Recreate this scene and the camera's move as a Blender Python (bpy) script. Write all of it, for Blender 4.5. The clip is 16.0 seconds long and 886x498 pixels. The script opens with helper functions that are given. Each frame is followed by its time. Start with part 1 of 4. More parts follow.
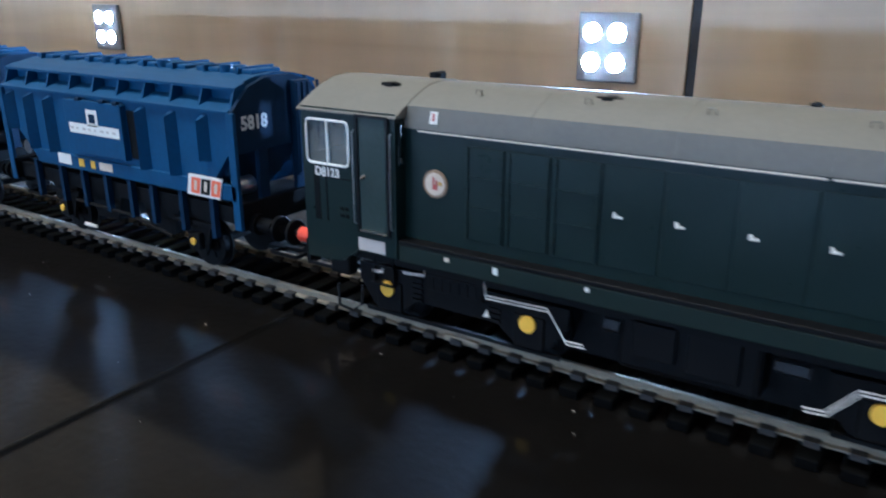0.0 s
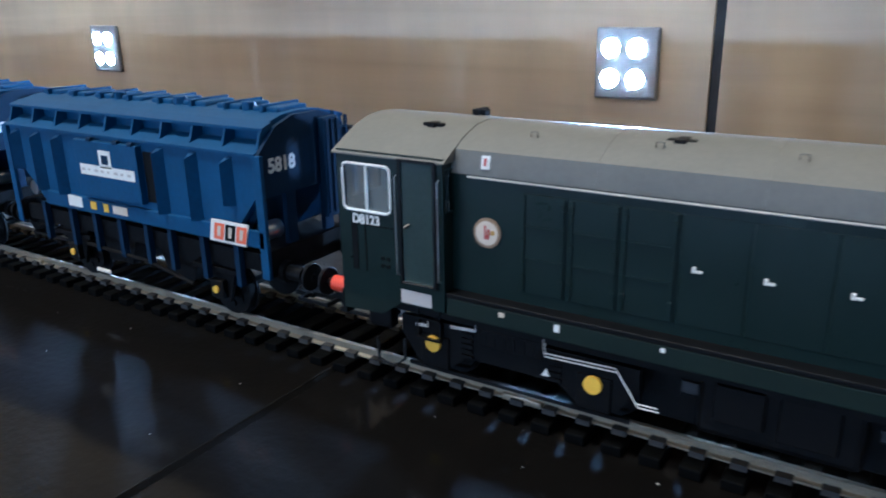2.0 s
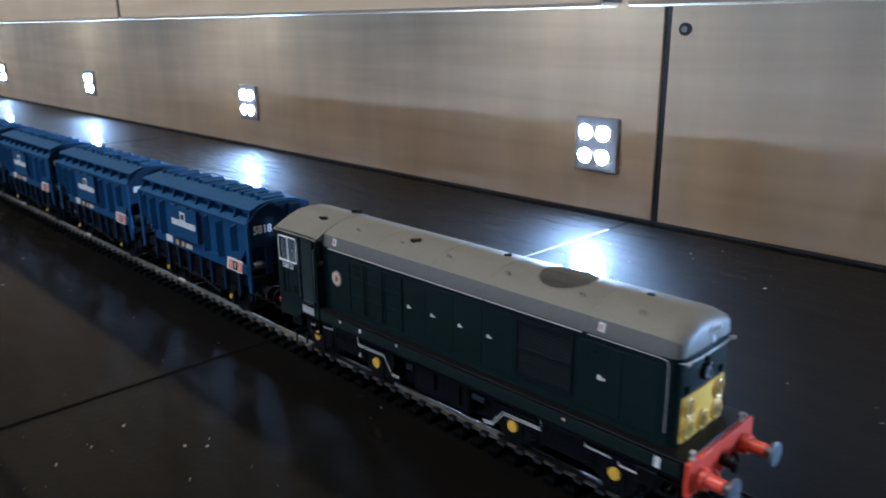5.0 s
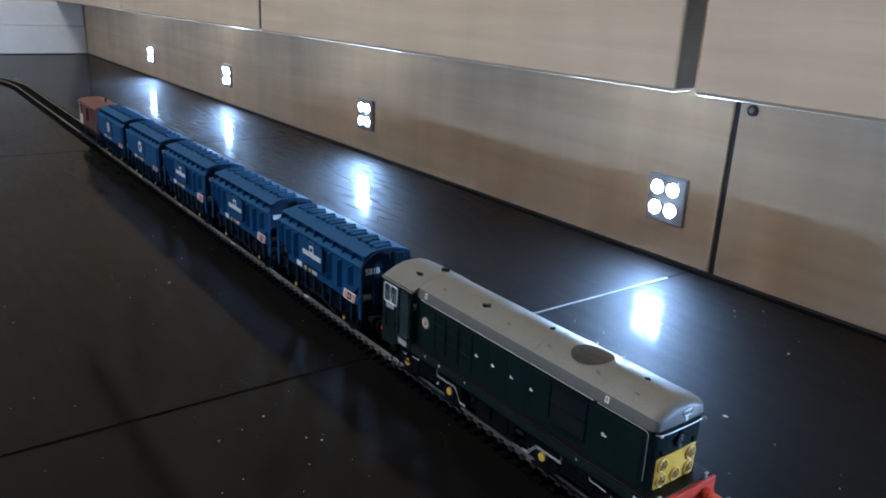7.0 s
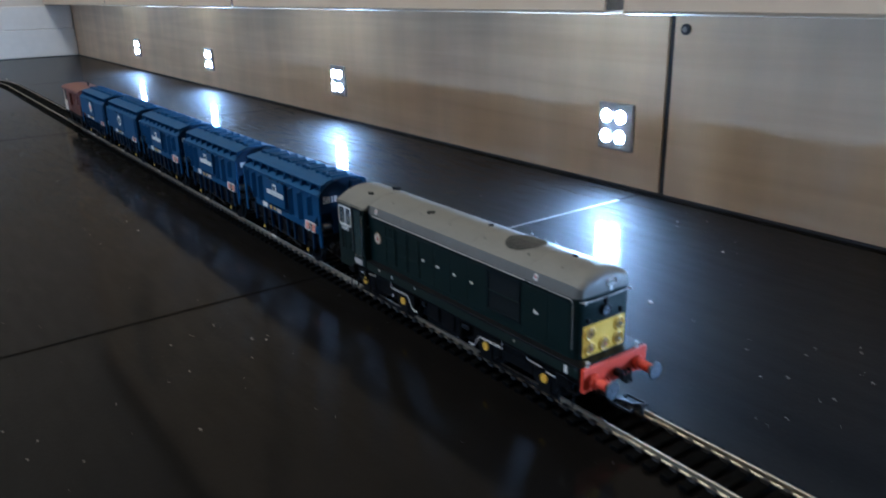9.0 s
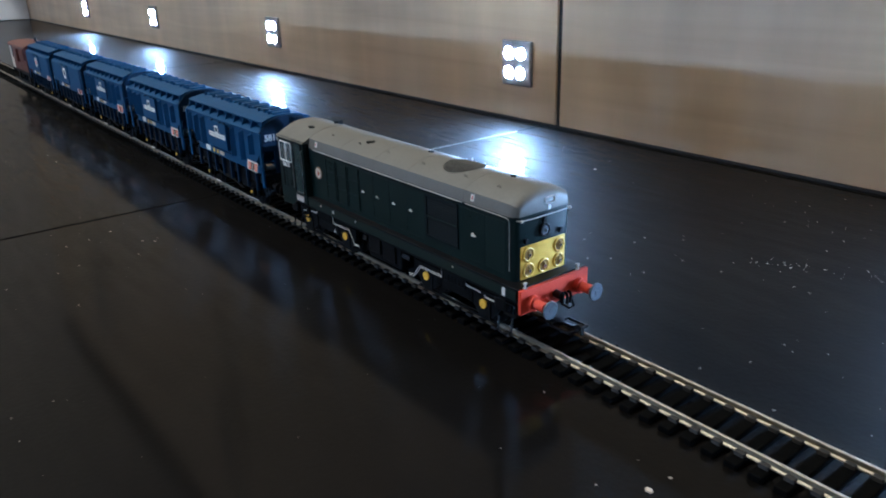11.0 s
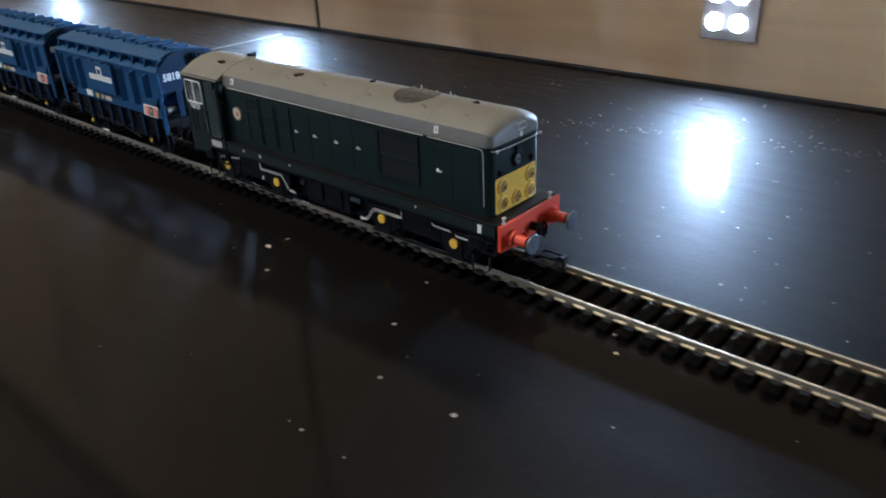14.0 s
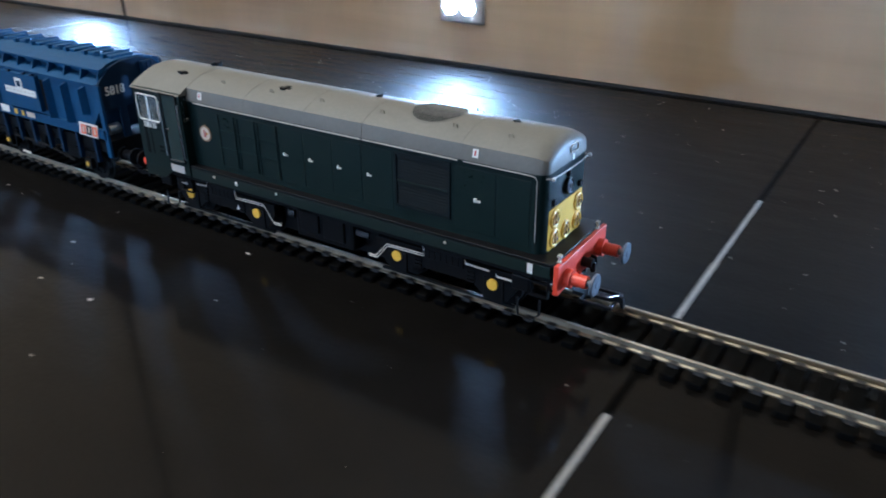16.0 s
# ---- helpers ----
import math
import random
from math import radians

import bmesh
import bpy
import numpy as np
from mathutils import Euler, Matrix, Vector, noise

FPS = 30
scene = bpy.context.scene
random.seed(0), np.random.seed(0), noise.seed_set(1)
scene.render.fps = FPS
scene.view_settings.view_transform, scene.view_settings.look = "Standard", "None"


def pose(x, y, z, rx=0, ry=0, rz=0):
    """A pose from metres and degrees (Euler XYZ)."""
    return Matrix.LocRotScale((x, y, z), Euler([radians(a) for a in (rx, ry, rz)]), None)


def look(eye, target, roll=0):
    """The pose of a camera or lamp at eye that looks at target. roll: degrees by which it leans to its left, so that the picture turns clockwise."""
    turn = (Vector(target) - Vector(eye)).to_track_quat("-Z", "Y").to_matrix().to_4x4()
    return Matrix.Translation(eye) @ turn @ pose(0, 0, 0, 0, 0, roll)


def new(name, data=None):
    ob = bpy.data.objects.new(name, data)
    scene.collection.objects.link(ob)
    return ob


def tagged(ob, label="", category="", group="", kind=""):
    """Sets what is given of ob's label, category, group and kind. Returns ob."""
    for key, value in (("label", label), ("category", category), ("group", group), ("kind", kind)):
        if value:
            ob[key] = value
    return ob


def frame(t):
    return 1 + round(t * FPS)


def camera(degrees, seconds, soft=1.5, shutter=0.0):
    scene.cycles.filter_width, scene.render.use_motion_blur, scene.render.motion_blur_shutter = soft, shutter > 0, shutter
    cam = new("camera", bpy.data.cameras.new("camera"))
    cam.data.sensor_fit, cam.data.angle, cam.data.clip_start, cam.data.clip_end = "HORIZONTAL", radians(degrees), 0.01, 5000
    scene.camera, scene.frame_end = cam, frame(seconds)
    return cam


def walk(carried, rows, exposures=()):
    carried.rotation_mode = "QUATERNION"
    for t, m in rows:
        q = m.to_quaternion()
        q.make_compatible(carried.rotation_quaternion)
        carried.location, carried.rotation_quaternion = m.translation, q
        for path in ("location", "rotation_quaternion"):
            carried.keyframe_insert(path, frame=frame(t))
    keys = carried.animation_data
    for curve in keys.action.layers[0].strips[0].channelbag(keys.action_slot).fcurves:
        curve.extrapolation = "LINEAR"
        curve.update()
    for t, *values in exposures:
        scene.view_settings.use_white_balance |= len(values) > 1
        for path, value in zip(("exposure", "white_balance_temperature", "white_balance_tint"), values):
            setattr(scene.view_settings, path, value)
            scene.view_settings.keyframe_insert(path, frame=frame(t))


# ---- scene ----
cam = camera(60.71, 16.0, soft=1.9, shutter=0.5)
ROWS = [
    (0, 0.0298, -0.1386, 0.0757, 71.28, -0.09, 33.29),
    (0.5, 0.0082, -0.1311, 0.0792, 71.35, 0.30, 32.74),
    (1, 0.0012, -0.1277, 0.0791, 71.46, 0.69, 32.50),
    (1.5, 0.0000, -0.1307, 0.0782, 71.60, 0.83, 32.27),
    (2, 0.0110, -0.1327, 0.0803, 71.87, 0.94, 32.54),
    (2.5, 0.0298, -0.1382, 0.0859, 72.15, 1.17, 32.82),
    (3, 0.0589, -0.1476, 0.0845, 72.56, 1.01, 34.92),
    (5.5, 0.2209, -0.1925, 0.1432, 71.49, -2.69, 50.33),
    (6, 0.2117, -0.2071, 0.1722, 70.84, -2.56, 52.18),
    (6.5, 0.2157, -0.2093, 0.1824, 71.19, -2.43, 53.15),
    (7, 0.2190, -0.2053, 0.1840, 71.72, -2.55, 53.97),
    (7.5, 0.2144, -0.2032, 0.1792, 71.86, -2.17, 54.60),
    (8, 0.2108, -0.2010, 0.1845, 72.00, -1.26, 54.62),
    (8.5, 0.2300, -0.1996, 0.1782, 71.71, 1.06, 53.81),
    (9, 0.2706, -0.1933, 0.1535, 70.94, 1.27, 53.71),
    (11.5, 0.3541, -0.1786, 0.1319, 68.23, 1.34, 50.54),
    (12, 0.3743, -0.1833, 0.1316, 67.57, 1.23, 49.07),
    (12.5, 0.3894, -0.1899, 0.1339, 66.68, 1.65, 47.90),
    (13, 0.4115, -0.1901, 0.1374, 65.32, 2.02, 46.02),
    (13.5, 0.4386, -0.1917, 0.1333, 63.94, 2.70, 42.78),
    (14, 0.4679, -0.1881, 0.1277, 63.18, 2.22, 40.92),
    (14.5, 0.4921, -0.1796, 0.1294, 63.49, 1.75, 39.19),
    (15, 0.5220, -0.1788, 0.1305, 63.32, 1.83, 37.88),
    (15.5, 0.5447, -0.1844, 0.1267, 63.61, 1.27, 36.24),
    (16, 0.5737, -0.1835, 0.1216, 63.44, 0.46, 33.31),
]
PATH = [(t, pose(x, y, z, a, b, c)) for t, x, y, z, a, b, c in ROWS]
PATH += [(3.2, look((0.075, -0.151, 0.088), (-1.055, 1.389, -0.504), -1.0)), (5.3, look((0.200, -0.175, 0.135), (-1.221, 1.099, -0.464), 1.2))]
walk(cam, sorted(PATH, key=lambda row: row[0]), exposures=[(0, 1.0, 4050, 4), (3, 0.88, 4100, 4), (5.5, 0.3, 4250, 6), (9, 0.22, 4100, 4), (11.5, 0.55, 4250, 4), (13.5, 0.6, 4650, 5), (15.0, 0.7, 4500, 5), (16, 1.1, 4150, 4)])

# how far the train has rolled along the track, in metres
ROLL = [(0, 0.0), (0.5, -0.0007), (1, -0.0014), (1.5, -0.0019), (2, -0.0019), (2.5, -0.0013), (3, 0.0014), (4.2, 0.0052), (5.5, 0.0068), (6.5, 0.0068), (7.5, 0.0069), (8, 0.0079), (8.5, 0.0126),
        (9, 0.0223), (10, 0.0495), (11, 0.0855), (11.5, 0.1064), (12, 0.1301), (12.5, 0.1563), (13, 0.1856), (13.5, 0.2175), (14, 0.2522), (14.5, 0.2885), (15, 0.3283),
        (15.5, 0.3699), (16, 0.4144)]

# ---- light ----
world = bpy.data.worlds.new("world")
scene.world = world
world.use_nodes = True
world.node_tree.nodes["Background"].inputs[0].default_value = (0.02, 0.02, 0.022, 1)
world.node_tree.nodes["Background"].inputs[1].default_value = 0.2


def area_lamp(name, eye, target, size, power, colour):
    data = bpy.data.lights.new(name, "AREA")
    data.shape, data.size, data.size_y = "RECTANGLE", size[0], size[1]
    data.energy, data.color = power, colour
    ob = new(name, data)
    ob.matrix_world = look(eye, target)
    return ob


area_lamp("ceiling_light_glow", (-0.6, -0.6, 2.36), (-0.6, -0.6, 0), (0.5, 0.5), 46.0, (1.0, 0.74, 0.46))

# ---- materials ----
def material(name, colour, rough=0.5, metal=0.0, var=0.15, scale=60.0, bump=0.0, bump_scale=400.0, coat=0.0, rough_var=0.0, spec=0.5):
    """Base colour varied at two scales, with grain in relief."""
    m = bpy.data.materials.new(name)
    m.use_nodes = True
    nt = m.node_tree
    b = nt.nodes["Principled BSDF"]
    b.inputs["Roughness"].default_value = rough
    b.inputs["Metallic"].default_value = metal
    b.inputs["Coat Weight"].default_value = coat
    b.inputs["Specular IOR Level"].default_value = spec
    geo = nt.nodes.new("ShaderNodeTexCoord")
    n1, n2 = nt.nodes.new("ShaderNodeTexNoise"), nt.nodes.new("ShaderNodeTexNoise")
    n1.inputs["Scale"].default_value, n2.inputs["Scale"].default_value = scale, scale * 9
    n1.inputs["Detail"].default_value = n2.inputs["Detail"].default_value = 4
    for n in (n1, n2):
        nt.links.new(geo.outputs["Object"], n.inputs["Vector"])
    add = nt.nodes.new("ShaderNodeMath")
    add.operation = "ADD"
    nt.links.new(n1.outputs["Fac"], add.inputs[0])
    nt.links.new(n2.outputs["Fac"], add.inputs[1])
    ramp = nt.nodes.new("ShaderNodeMapRange")
    ramp.inputs["From Min"].default_value, ramp.inputs["From Max"].default_value = 0.6, 1.4
    ramp.inputs["To Min"].default_value, ramp.inputs["To Max"].default_value = 1 - var, 1 + var
    nt.links.new(add.outputs[0], ramp.inputs["Value"])
    mul = nt.nodes.new("ShaderNodeVectorMath")
    mul.operation = "SCALE"
    mul.inputs[0].default_value = colour
    nt.links.new(ramp.outputs["Result"], mul.inputs["Scale"])
    nt.links.new(mul.outputs["Vector"], b.inputs["Base Color"])
    if rough_var:
        rr = nt.nodes.new("ShaderNodeMapRange")
        rr.inputs["From Min"].default_value, rr.inputs["From Max"].default_value = 0.6, 1.4
        rr.inputs["To Min"].default_value, rr.inputs["To Max"].default_value = max(0.02, rough - rough_var), rough + rough_var
        nt.links.new(add.outputs[0], rr.inputs["Value"])
        nt.links.new(rr.outputs["Result"], b.inputs["Roughness"])
    if bump:
        n3, bp = nt.nodes.new("ShaderNodeTexNoise"), nt.nodes.new("ShaderNodeBump")
        n3.inputs["Scale"].default_value, bp.inputs["Strength"].default_value, bp.inputs["Distance"].default_value = bump_scale, bump, 0.0004
        nt.links.new(geo.outputs["Object"], n3.inputs["Vector"])
        nt.links.new(n3.outputs["Fac"], bp.inputs["Height"])
        nt.links.new(bp.outputs["Normal"], b.inputs["Normal"])
    return m


def glowing(name, colour, strength):
    m = bpy.data.materials.new(name)
    m.use_nodes = True
    b = m.node_tree.nodes["Principled BSDF"]
    b.inputs["Base Color"].default_value = (0.8, 0.8, 0.8, 1)
    b.inputs["Emission Color"].default_value = (*colour, 1)
    b.inputs["Emission Strength"].default_value = strength
    return m


def floor_tile_material():
    """Polished black porcelain with dust, faint clouding and drying streaks."""
    m = material("polished_black_tile", (0.0032, 0.0027, 0.0023), 0.07, 0, 0.35, 6.0, 0.4, 450.0, coat=0.36, spec=0.036)
    nt = m.node_tree
    b = nt.nodes["Principled BSDF"]
    co = nt.nodes.new("ShaderNodeTexCoord")
    # fine dust specks
    v = nt.nodes.new("ShaderNodeTexVoronoi")
    v.inputs["Scale"].default_value = 95
    nt.links.new(co.outputs["Object"], v.inputs["Vector"])
    big = nt.nodes.new("ShaderNodeTexNoise")
    big.inputs["Scale"].default_value, big.inputs["Detail"].default_value = 5, 5
    nt.links.new(co.outputs["Object"], big.inputs["Vector"])
    size = nt.nodes.new("ShaderNodeMapRange")
    size.inputs["From Min"].default_value, size.inputs["From Max"].default_value = 0.45, 0.75
    size.inputs["To Min"].default_value, size.inputs["To Max"].default_value = 0.02, 0.10
    nt.links.new(big.outputs["Fac"], size.inputs["Value"])
    speck = nt.nodes.new("ShaderNodeMath")
    speck.operation = "LESS_THAN"
    nt.links.new(v.outputs["Distance"], speck.inputs[0])
    nt.links.new(size.outputs["Result"], speck.inputs[1])
    old = b.inputs["Base Color"].links[0].from_socket
    mix = nt.nodes.new("ShaderNodeMix")
    mix.data_type = "RGBA"
    nt.links.new(speck.outputs[0], mix.inputs["Factor"])
    nt.links.new(old, mix.inputs[6])
    mix.inputs[7].default_value = (0.30, 0.28, 0.26, 1)
    nt.links.new(mix.outputs[2], b.inputs["Base Color"])
    # smeared wiping marks change the gloss
    st = nt.nodes.new("ShaderNodeMapping")
    st.inputs["Scale"].default_value = (30, 140, 1)
    st.inputs["Rotation"].default_value = (0, 0, 0.5)
    nt.links.new(co.outputs["Object"], st.inputs["Vector"])
    sn = nt.nodes.new("ShaderNodeTexNoise")
    sn.inputs["Scale"].default_value, sn.inputs["Detail"].default_value = 1.0, 6
    nt.links.new(st.outputs["Vector"], sn.inputs["Vector"])
    mr = nt.nodes.new("ShaderNodeMapRange")
    mr.inputs["From Min"].default_value, mr.inputs["From Max"].default_value = 0.35, 0.75
    mr.inputs["To Min"].default_value, mr.inputs["To Max"].default_value = 0.56, 0.66
    nt.links.new(sn.outputs["Fac"], mr.inputs["Value"])
    b.inputs["Coat Roughness"].default_value, b.inputs["Coat IOR"].default_value = 0.085, 1.33
    addr = nt.nodes.new("ShaderNodeMath")
    addr.operation = "MULTIPLY_ADD"
    nt.links.new(speck.outputs[0], addr.inputs[0])
    addr.inputs[1].default_value = 0.5
    nt.links.new(mr.outputs["Result"], addr.inputs[2])
    nt.links.new(addr.outputs[0], b.inputs["Roughness"])
    return m


def wood_material(name, dark, light, rough, smear=0.0):
    """Pale wood-grain laminate, grain along x."""
    m = material(name, light, rough, 0, 0.05, 8)
    nt = m.node_tree
    b = nt.nodes["Principled BSDF"]
    co, mp = nt.nodes.new("ShaderNodeTexCoord"), nt.nodes.new("ShaderNodeMapping")
    mp.inputs["Scale"].default_value = (3.5, 60, 60)
    nt.links.new(co.outputs["Object"], mp.inputs["Vector"])
    n = nt.nodes.new("ShaderNodeTexNoise")
    n.inputs["Scale"].default_value, n.inputs["Detail"].default_value, n.inputs["Distortion"].default_value = 1.0, 6, 0.6
    nt.links.new(mp.outputs["Vector"], n.inputs["Vector"])
    cr = nt.nodes.new("ShaderNodeValToRGB")
    cr.color_ramp.elements[0].position, cr.color_ramp.elements[1].position = 0.25, 0.75
    cr.color_ramp.elements[0].color, cr.color_ramp.elements[1].color = (*dark, 1), (*light, 1)
    nt.links.new(n.outputs["Fac"], cr.inputs["Fac"])
    smp, sno, smr = nt.nodes.new("ShaderNodeMapping"), nt.nodes.new("ShaderNodeTexNoise"), nt.nodes.new("ShaderNodeMapRange")
    smp.inputs["Scale"].default_value = (22, 1, 4)
    sno.inputs["Scale"].default_value, sno.inputs["Detail"].default_value = 1.0, 4
    smr.inputs["From Min"].default_value, smr.inputs["From Max"].default_value = 0.3, 0.7
    smr.inputs["To Min"].default_value, smr.inputs["To Max"].default_value = 1 - smear, 1 + smear * 0.6
    tint = nt.nodes.new("ShaderNodeVectorMath")
    tint.operation = "SCALE"
    nt.links.new(co.outputs["Object"], smp.inputs["Vector"])
    nt.links.new(smp.outputs["Vector"], sno.inputs["Vector"])
    nt.links.new(sno.outputs["Fac"], smr.inputs["Value"])
    nt.links.new(cr.outputs["Color"], tint.inputs[0])
    nt.links.new(smr.outputs["Result"], tint.inputs["Scale"])
    nt.links.new(tint.outputs["Vector"], b.inputs["Base Color"])
    bp = nt.nodes.new("ShaderNodeBump")
    bp.inputs["Strength"].default_value, bp.inputs["Distance"].default_value = 0.15, 0.0003
    nt.links.new(n.outputs["Fac"], bp.inputs["Height"])
    nt.links.new(bp.outputs["Normal"], b.inputs["Normal"])
    return m


TILE = floor_tile_material()
GROUT = material("dark_grout", (0.002, 0.0018, 0.0016), 0.85, 0, 0.3, 40, 0.4, spec=0.03)
PLINTH = wood_material("plinth_laminate", (0.59, 0.435, 0.265), (0.73, 0.575, 0.375), 0.4, 0.13)
DOORWOOD = wood_material("door_laminate", (0.61, 0.47, 0.295), (0.74, 0.595, 0.40), 0.42, 0.05)
EDGE = material("dark_joint", (0.03, 0.028, 0.027), 0.6)
PAINT = material("wall_paint", (0.52, 0.47, 0.40), 0.8, 0, 0.06, 3, 0.2)
SKIRT = material("white_skirting", (0.66, 0.62, 0.56), 0.45, 0, 0.05, 8)
LAMPPLATE = material("dull_lamp_plate", (0.26, 0.24, 0.22), 0.5, 0.4, 0.1, 90)
PALEJOINT = material("pale_grout_and_gleam", (0.20, 0.19, 0.175), 0.6, 0, 0.25, 60, 0.4)
DOOREDGE = material("dark_door_edge", (0.13, 0.115, 0.10), 0.6, 0, 0.15, 40)
STEEL = material("brushed_steel", (0.55, 0.55, 0.56), 0.3, 1.0, 0.08, 90)
LED = glowing("led_lens", (0.88, 0.94, 1.0), 1150.0)
CEIL_GLOW = glowing("ceiling_diffuser", (1.0, 0.74, 0.46), 1.0)
RAIL = material("nickel_silver_rail", (0.33, 0.285, 0.205), 0.5, 0.9, 0.25, 250, 0.1, 900, rough_var=0.12)
SLEEPER = material("black_plastic_sleeper", (0.0022, 0.0022, 0.0022), 0.65, 0, 0.3, 300, 0.3, 900, spec=0.03)
GREEN = material("dark_green_enamel", (0.0062, 0.0135, 0.0122), 0.32, 0, 0.12, 120, 0.05, 1500, rough_var=0.06, spec=0.28)
GREENSKIRT = material("green_frame_paint", (0.0075, 0.014, 0.0105), 0.4, 0, 0.15, 120, spec=0.28)
BRASS = material("brass_ring", (0.50, 0.32, 0.09), 0.4, 0.6, 0.15, 300)
GREY = material("grey_roof_paint", (0.134, 0.128, 0.109), 0.5, 0, 0.10, 90, 0.1, 1500)
BLACK = material("black_underframe", (0.0035, 0.0035, 0.004), 0.55, 0, 0.3, 200, 0.2, 900, spec=0.12)
GRILLE = material("dark_grille_paint", (0.0055, 0.008, 0.009), 0.5, 0, 0.2, 200, spec=0.15)
BLACKGLOSS = material("black_moulding", (0.004, 0.004, 0.0045), 0.4, 0, 0.2, 200, spec=0.16)
WHITE = material("white_print", (0.72, 0.72, 0.70), 0.5, 0, 0.06, 400)
YELLOW = material("yellow_enamel", (0.72, 0.46, 0.03), 0.42, 0, 0.10, 150)
RED = material("red_enamel", (0.55, 0.052, 0.017), 0.42, 0, 0.12, 150)
CHAIR = material("grey_rail_chair", (0.026, 0.024, 0.022), 0.7, 0, 0.4, 300, 0.3, 900)
PLATE = material("greyish_plate", (0.46, 0.43, 0.41), 0.5, 0, 0.06, 300)
CHROME = material("bright_metal", (0.75, 0.75, 0.74), 0.18, 1.0, 0.05, 200)
BUFFER = material("worn_buffer_steel", (0.11, 0.12, 0.14), 0.5, 0.6, 0.5, 700, 0.4, 1500)
BLUE = material("blue_wagon_paint", (0.0140, 0.056, 0.146), 0.6, 0, 0.18, 90, 0.08, 1500, spec=0.2)
# pale base colour stands in for the gleam on thin chrome rails and irons
GUTTER = material("painted_rail_gleam", (0.50, 0.49, 0.46), 0.3, 0.3)
DOORGREEN = material("cab_door_green", (0.026, 0.040, 0.039), 0.25, 0, 0.1, 120)
# wagon blue with shade put into the colour; also the dark logo print
BLUEDARK = material("shaded_blue_and_print", (0.006, 0.020, 0.052), 0.6, 0, 0.15, 90, spec=0.15)
BROWN = material("bauxite_brown_paint", (0.095, 0.029, 0.019), 0.5, 0, 0.2, 120)
DUST = material("pale_dust", (0.55, 0.53, 0.50), 0.7)
CREAM = material("cream_print", (0.6, 0.52, 0.42), 0.5)
ORANGE = material("orange_print", (0.70, 0.14, 0.05), 0.5)
MAROON = material("maroon_print", (0.35, 0.06, 0.05), 0.5)
BROWNPRINT = material("tan_print", (0.24, 0.16, 0.09), 0.5)


def glass_material():
    m = material("tinted_cab_glass", (0.45, 0.47, 0.46), 0.06, 0, 0.02)
    b = m.node_tree.nodes["Principled BSDF"]
    b.inputs["Transmission Weight"].default_value = 0.85
    return m


GLASS = glass_material()


# ---- mesh helpers ----
def box(bm, x0, x1, y0, y1, z0, z1, bevel=0.0):
    vs = bmesh.ops.create_cube(bm, size=1)["verts"]
    for v in vs:
        v.co = Vector(((x0 + x1) / 2 + v.co.x * (x1 - x0), (y0 + y1) / 2 + v.co.y * (y1 - y0), (z0 + z1) / 2 + v.co.z * (z1 - z0)))
    if bevel:
        es = list({e for v in vs for e in v.link_edges})
        bmesh.ops.bevel(bm, geom=es, offset=bevel, segments=2, affect="EDGES", profile=0.5)
    return bm


def new_box(*a, bevel=0.0):
    return box(bmesh.new(), *a, bevel=bevel)


def cyl(bm, c, axis, r, length, seg=16, r2=None):
    """Cylinder or cone centred at c along axis 'x', 'y' or 'z'."""
    turn = {"x": Matrix.Rotation(math.pi / 2, 4, "Y"), "y": Matrix.Rotation(-math.pi / 2, 4, "X"), "z": Matrix.Identity(4)}[axis]
    bmesh.ops.create_cone(bm, cap_ends=True, segments=seg, radius1=r, radius2=r if r2 is None else r2, depth=length, matrix=Matrix.Translation(c) @ turn)
    return bm


def prism(bm, pts, axis, a, b):
    """A closed outline, extruded from a to b along axis. Outline in the two other axes, in x, y, z order."""
    def at(p, w):
        return {"x": (w, p[0], p[1]), "y": (p[0], w, p[1]), "z": (p[0], p[1], w)}[axis]
    lo, hi = [bm.verts.new(at(p, a)) for p in pts], [bm.verts.new(at(p, b)) for p in pts]
    n = len(pts)
    bm.faces.new(lo[::-1]), bm.faces.new(hi)
    for i in range(n):
        bm.faces.new((lo[i], lo[(i + 1) % n], hi[(i + 1) % n], hi[i]))
    bmesh.ops.recalc_face_normals(bm, faces=bm.faces)
    return bm


def tube(bm, pts, r, seg=6):
    """A round wire through pts."""
    rings = []
    for i, p in enumerate(pts):
        p = Vector(p)
        d = (Vector(pts[min(i + 1, len(pts) - 1)]) - Vector(pts[max(i - 1, 0)])).normalized()
        u = d.cross(Vector((0, 0, 1)) if abs(d.z) < 0.9 else Vector((1, 0, 0))).normalized()
        w = d.cross(u)
        rings.append([bm.verts.new(p + r * (math.cos(k * math.tau / seg) * u + math.sin(k * math.tau / seg) * w)) for k in range(seg)])
    for a, b in zip(rings, rings[1:]):
        for k in range(seg):
            bm.faces.new((a[k], a[(k + 1) % seg], b[(k + 1) % seg], b[k]))
    bm.faces.new(rings[0][::-1]), bm.faces.new(rings[-1])
    bmesh.ops.recalc_face_normals(bm, faces=bm.faces)
    return bm


def loft(bm, rings):
    """Skin over closed rings of equal count, capped at both ends."""
    vs = [[bm.verts.new(p) for p in ring] for ring in rings]
    n = len(vs[0])
    for a, b in zip(vs, vs[1:]):
        for k in range(n):
            bm.faces.new((a[k], a[(k + 1) % n], b[(k + 1) % n], b[k]))
    bm.faces.new(vs[0][::-1]), bm.faces.new(vs[-1])
    bmesh.ops.recalc_face_normals(bm, faces=bm.faces)
    return bm


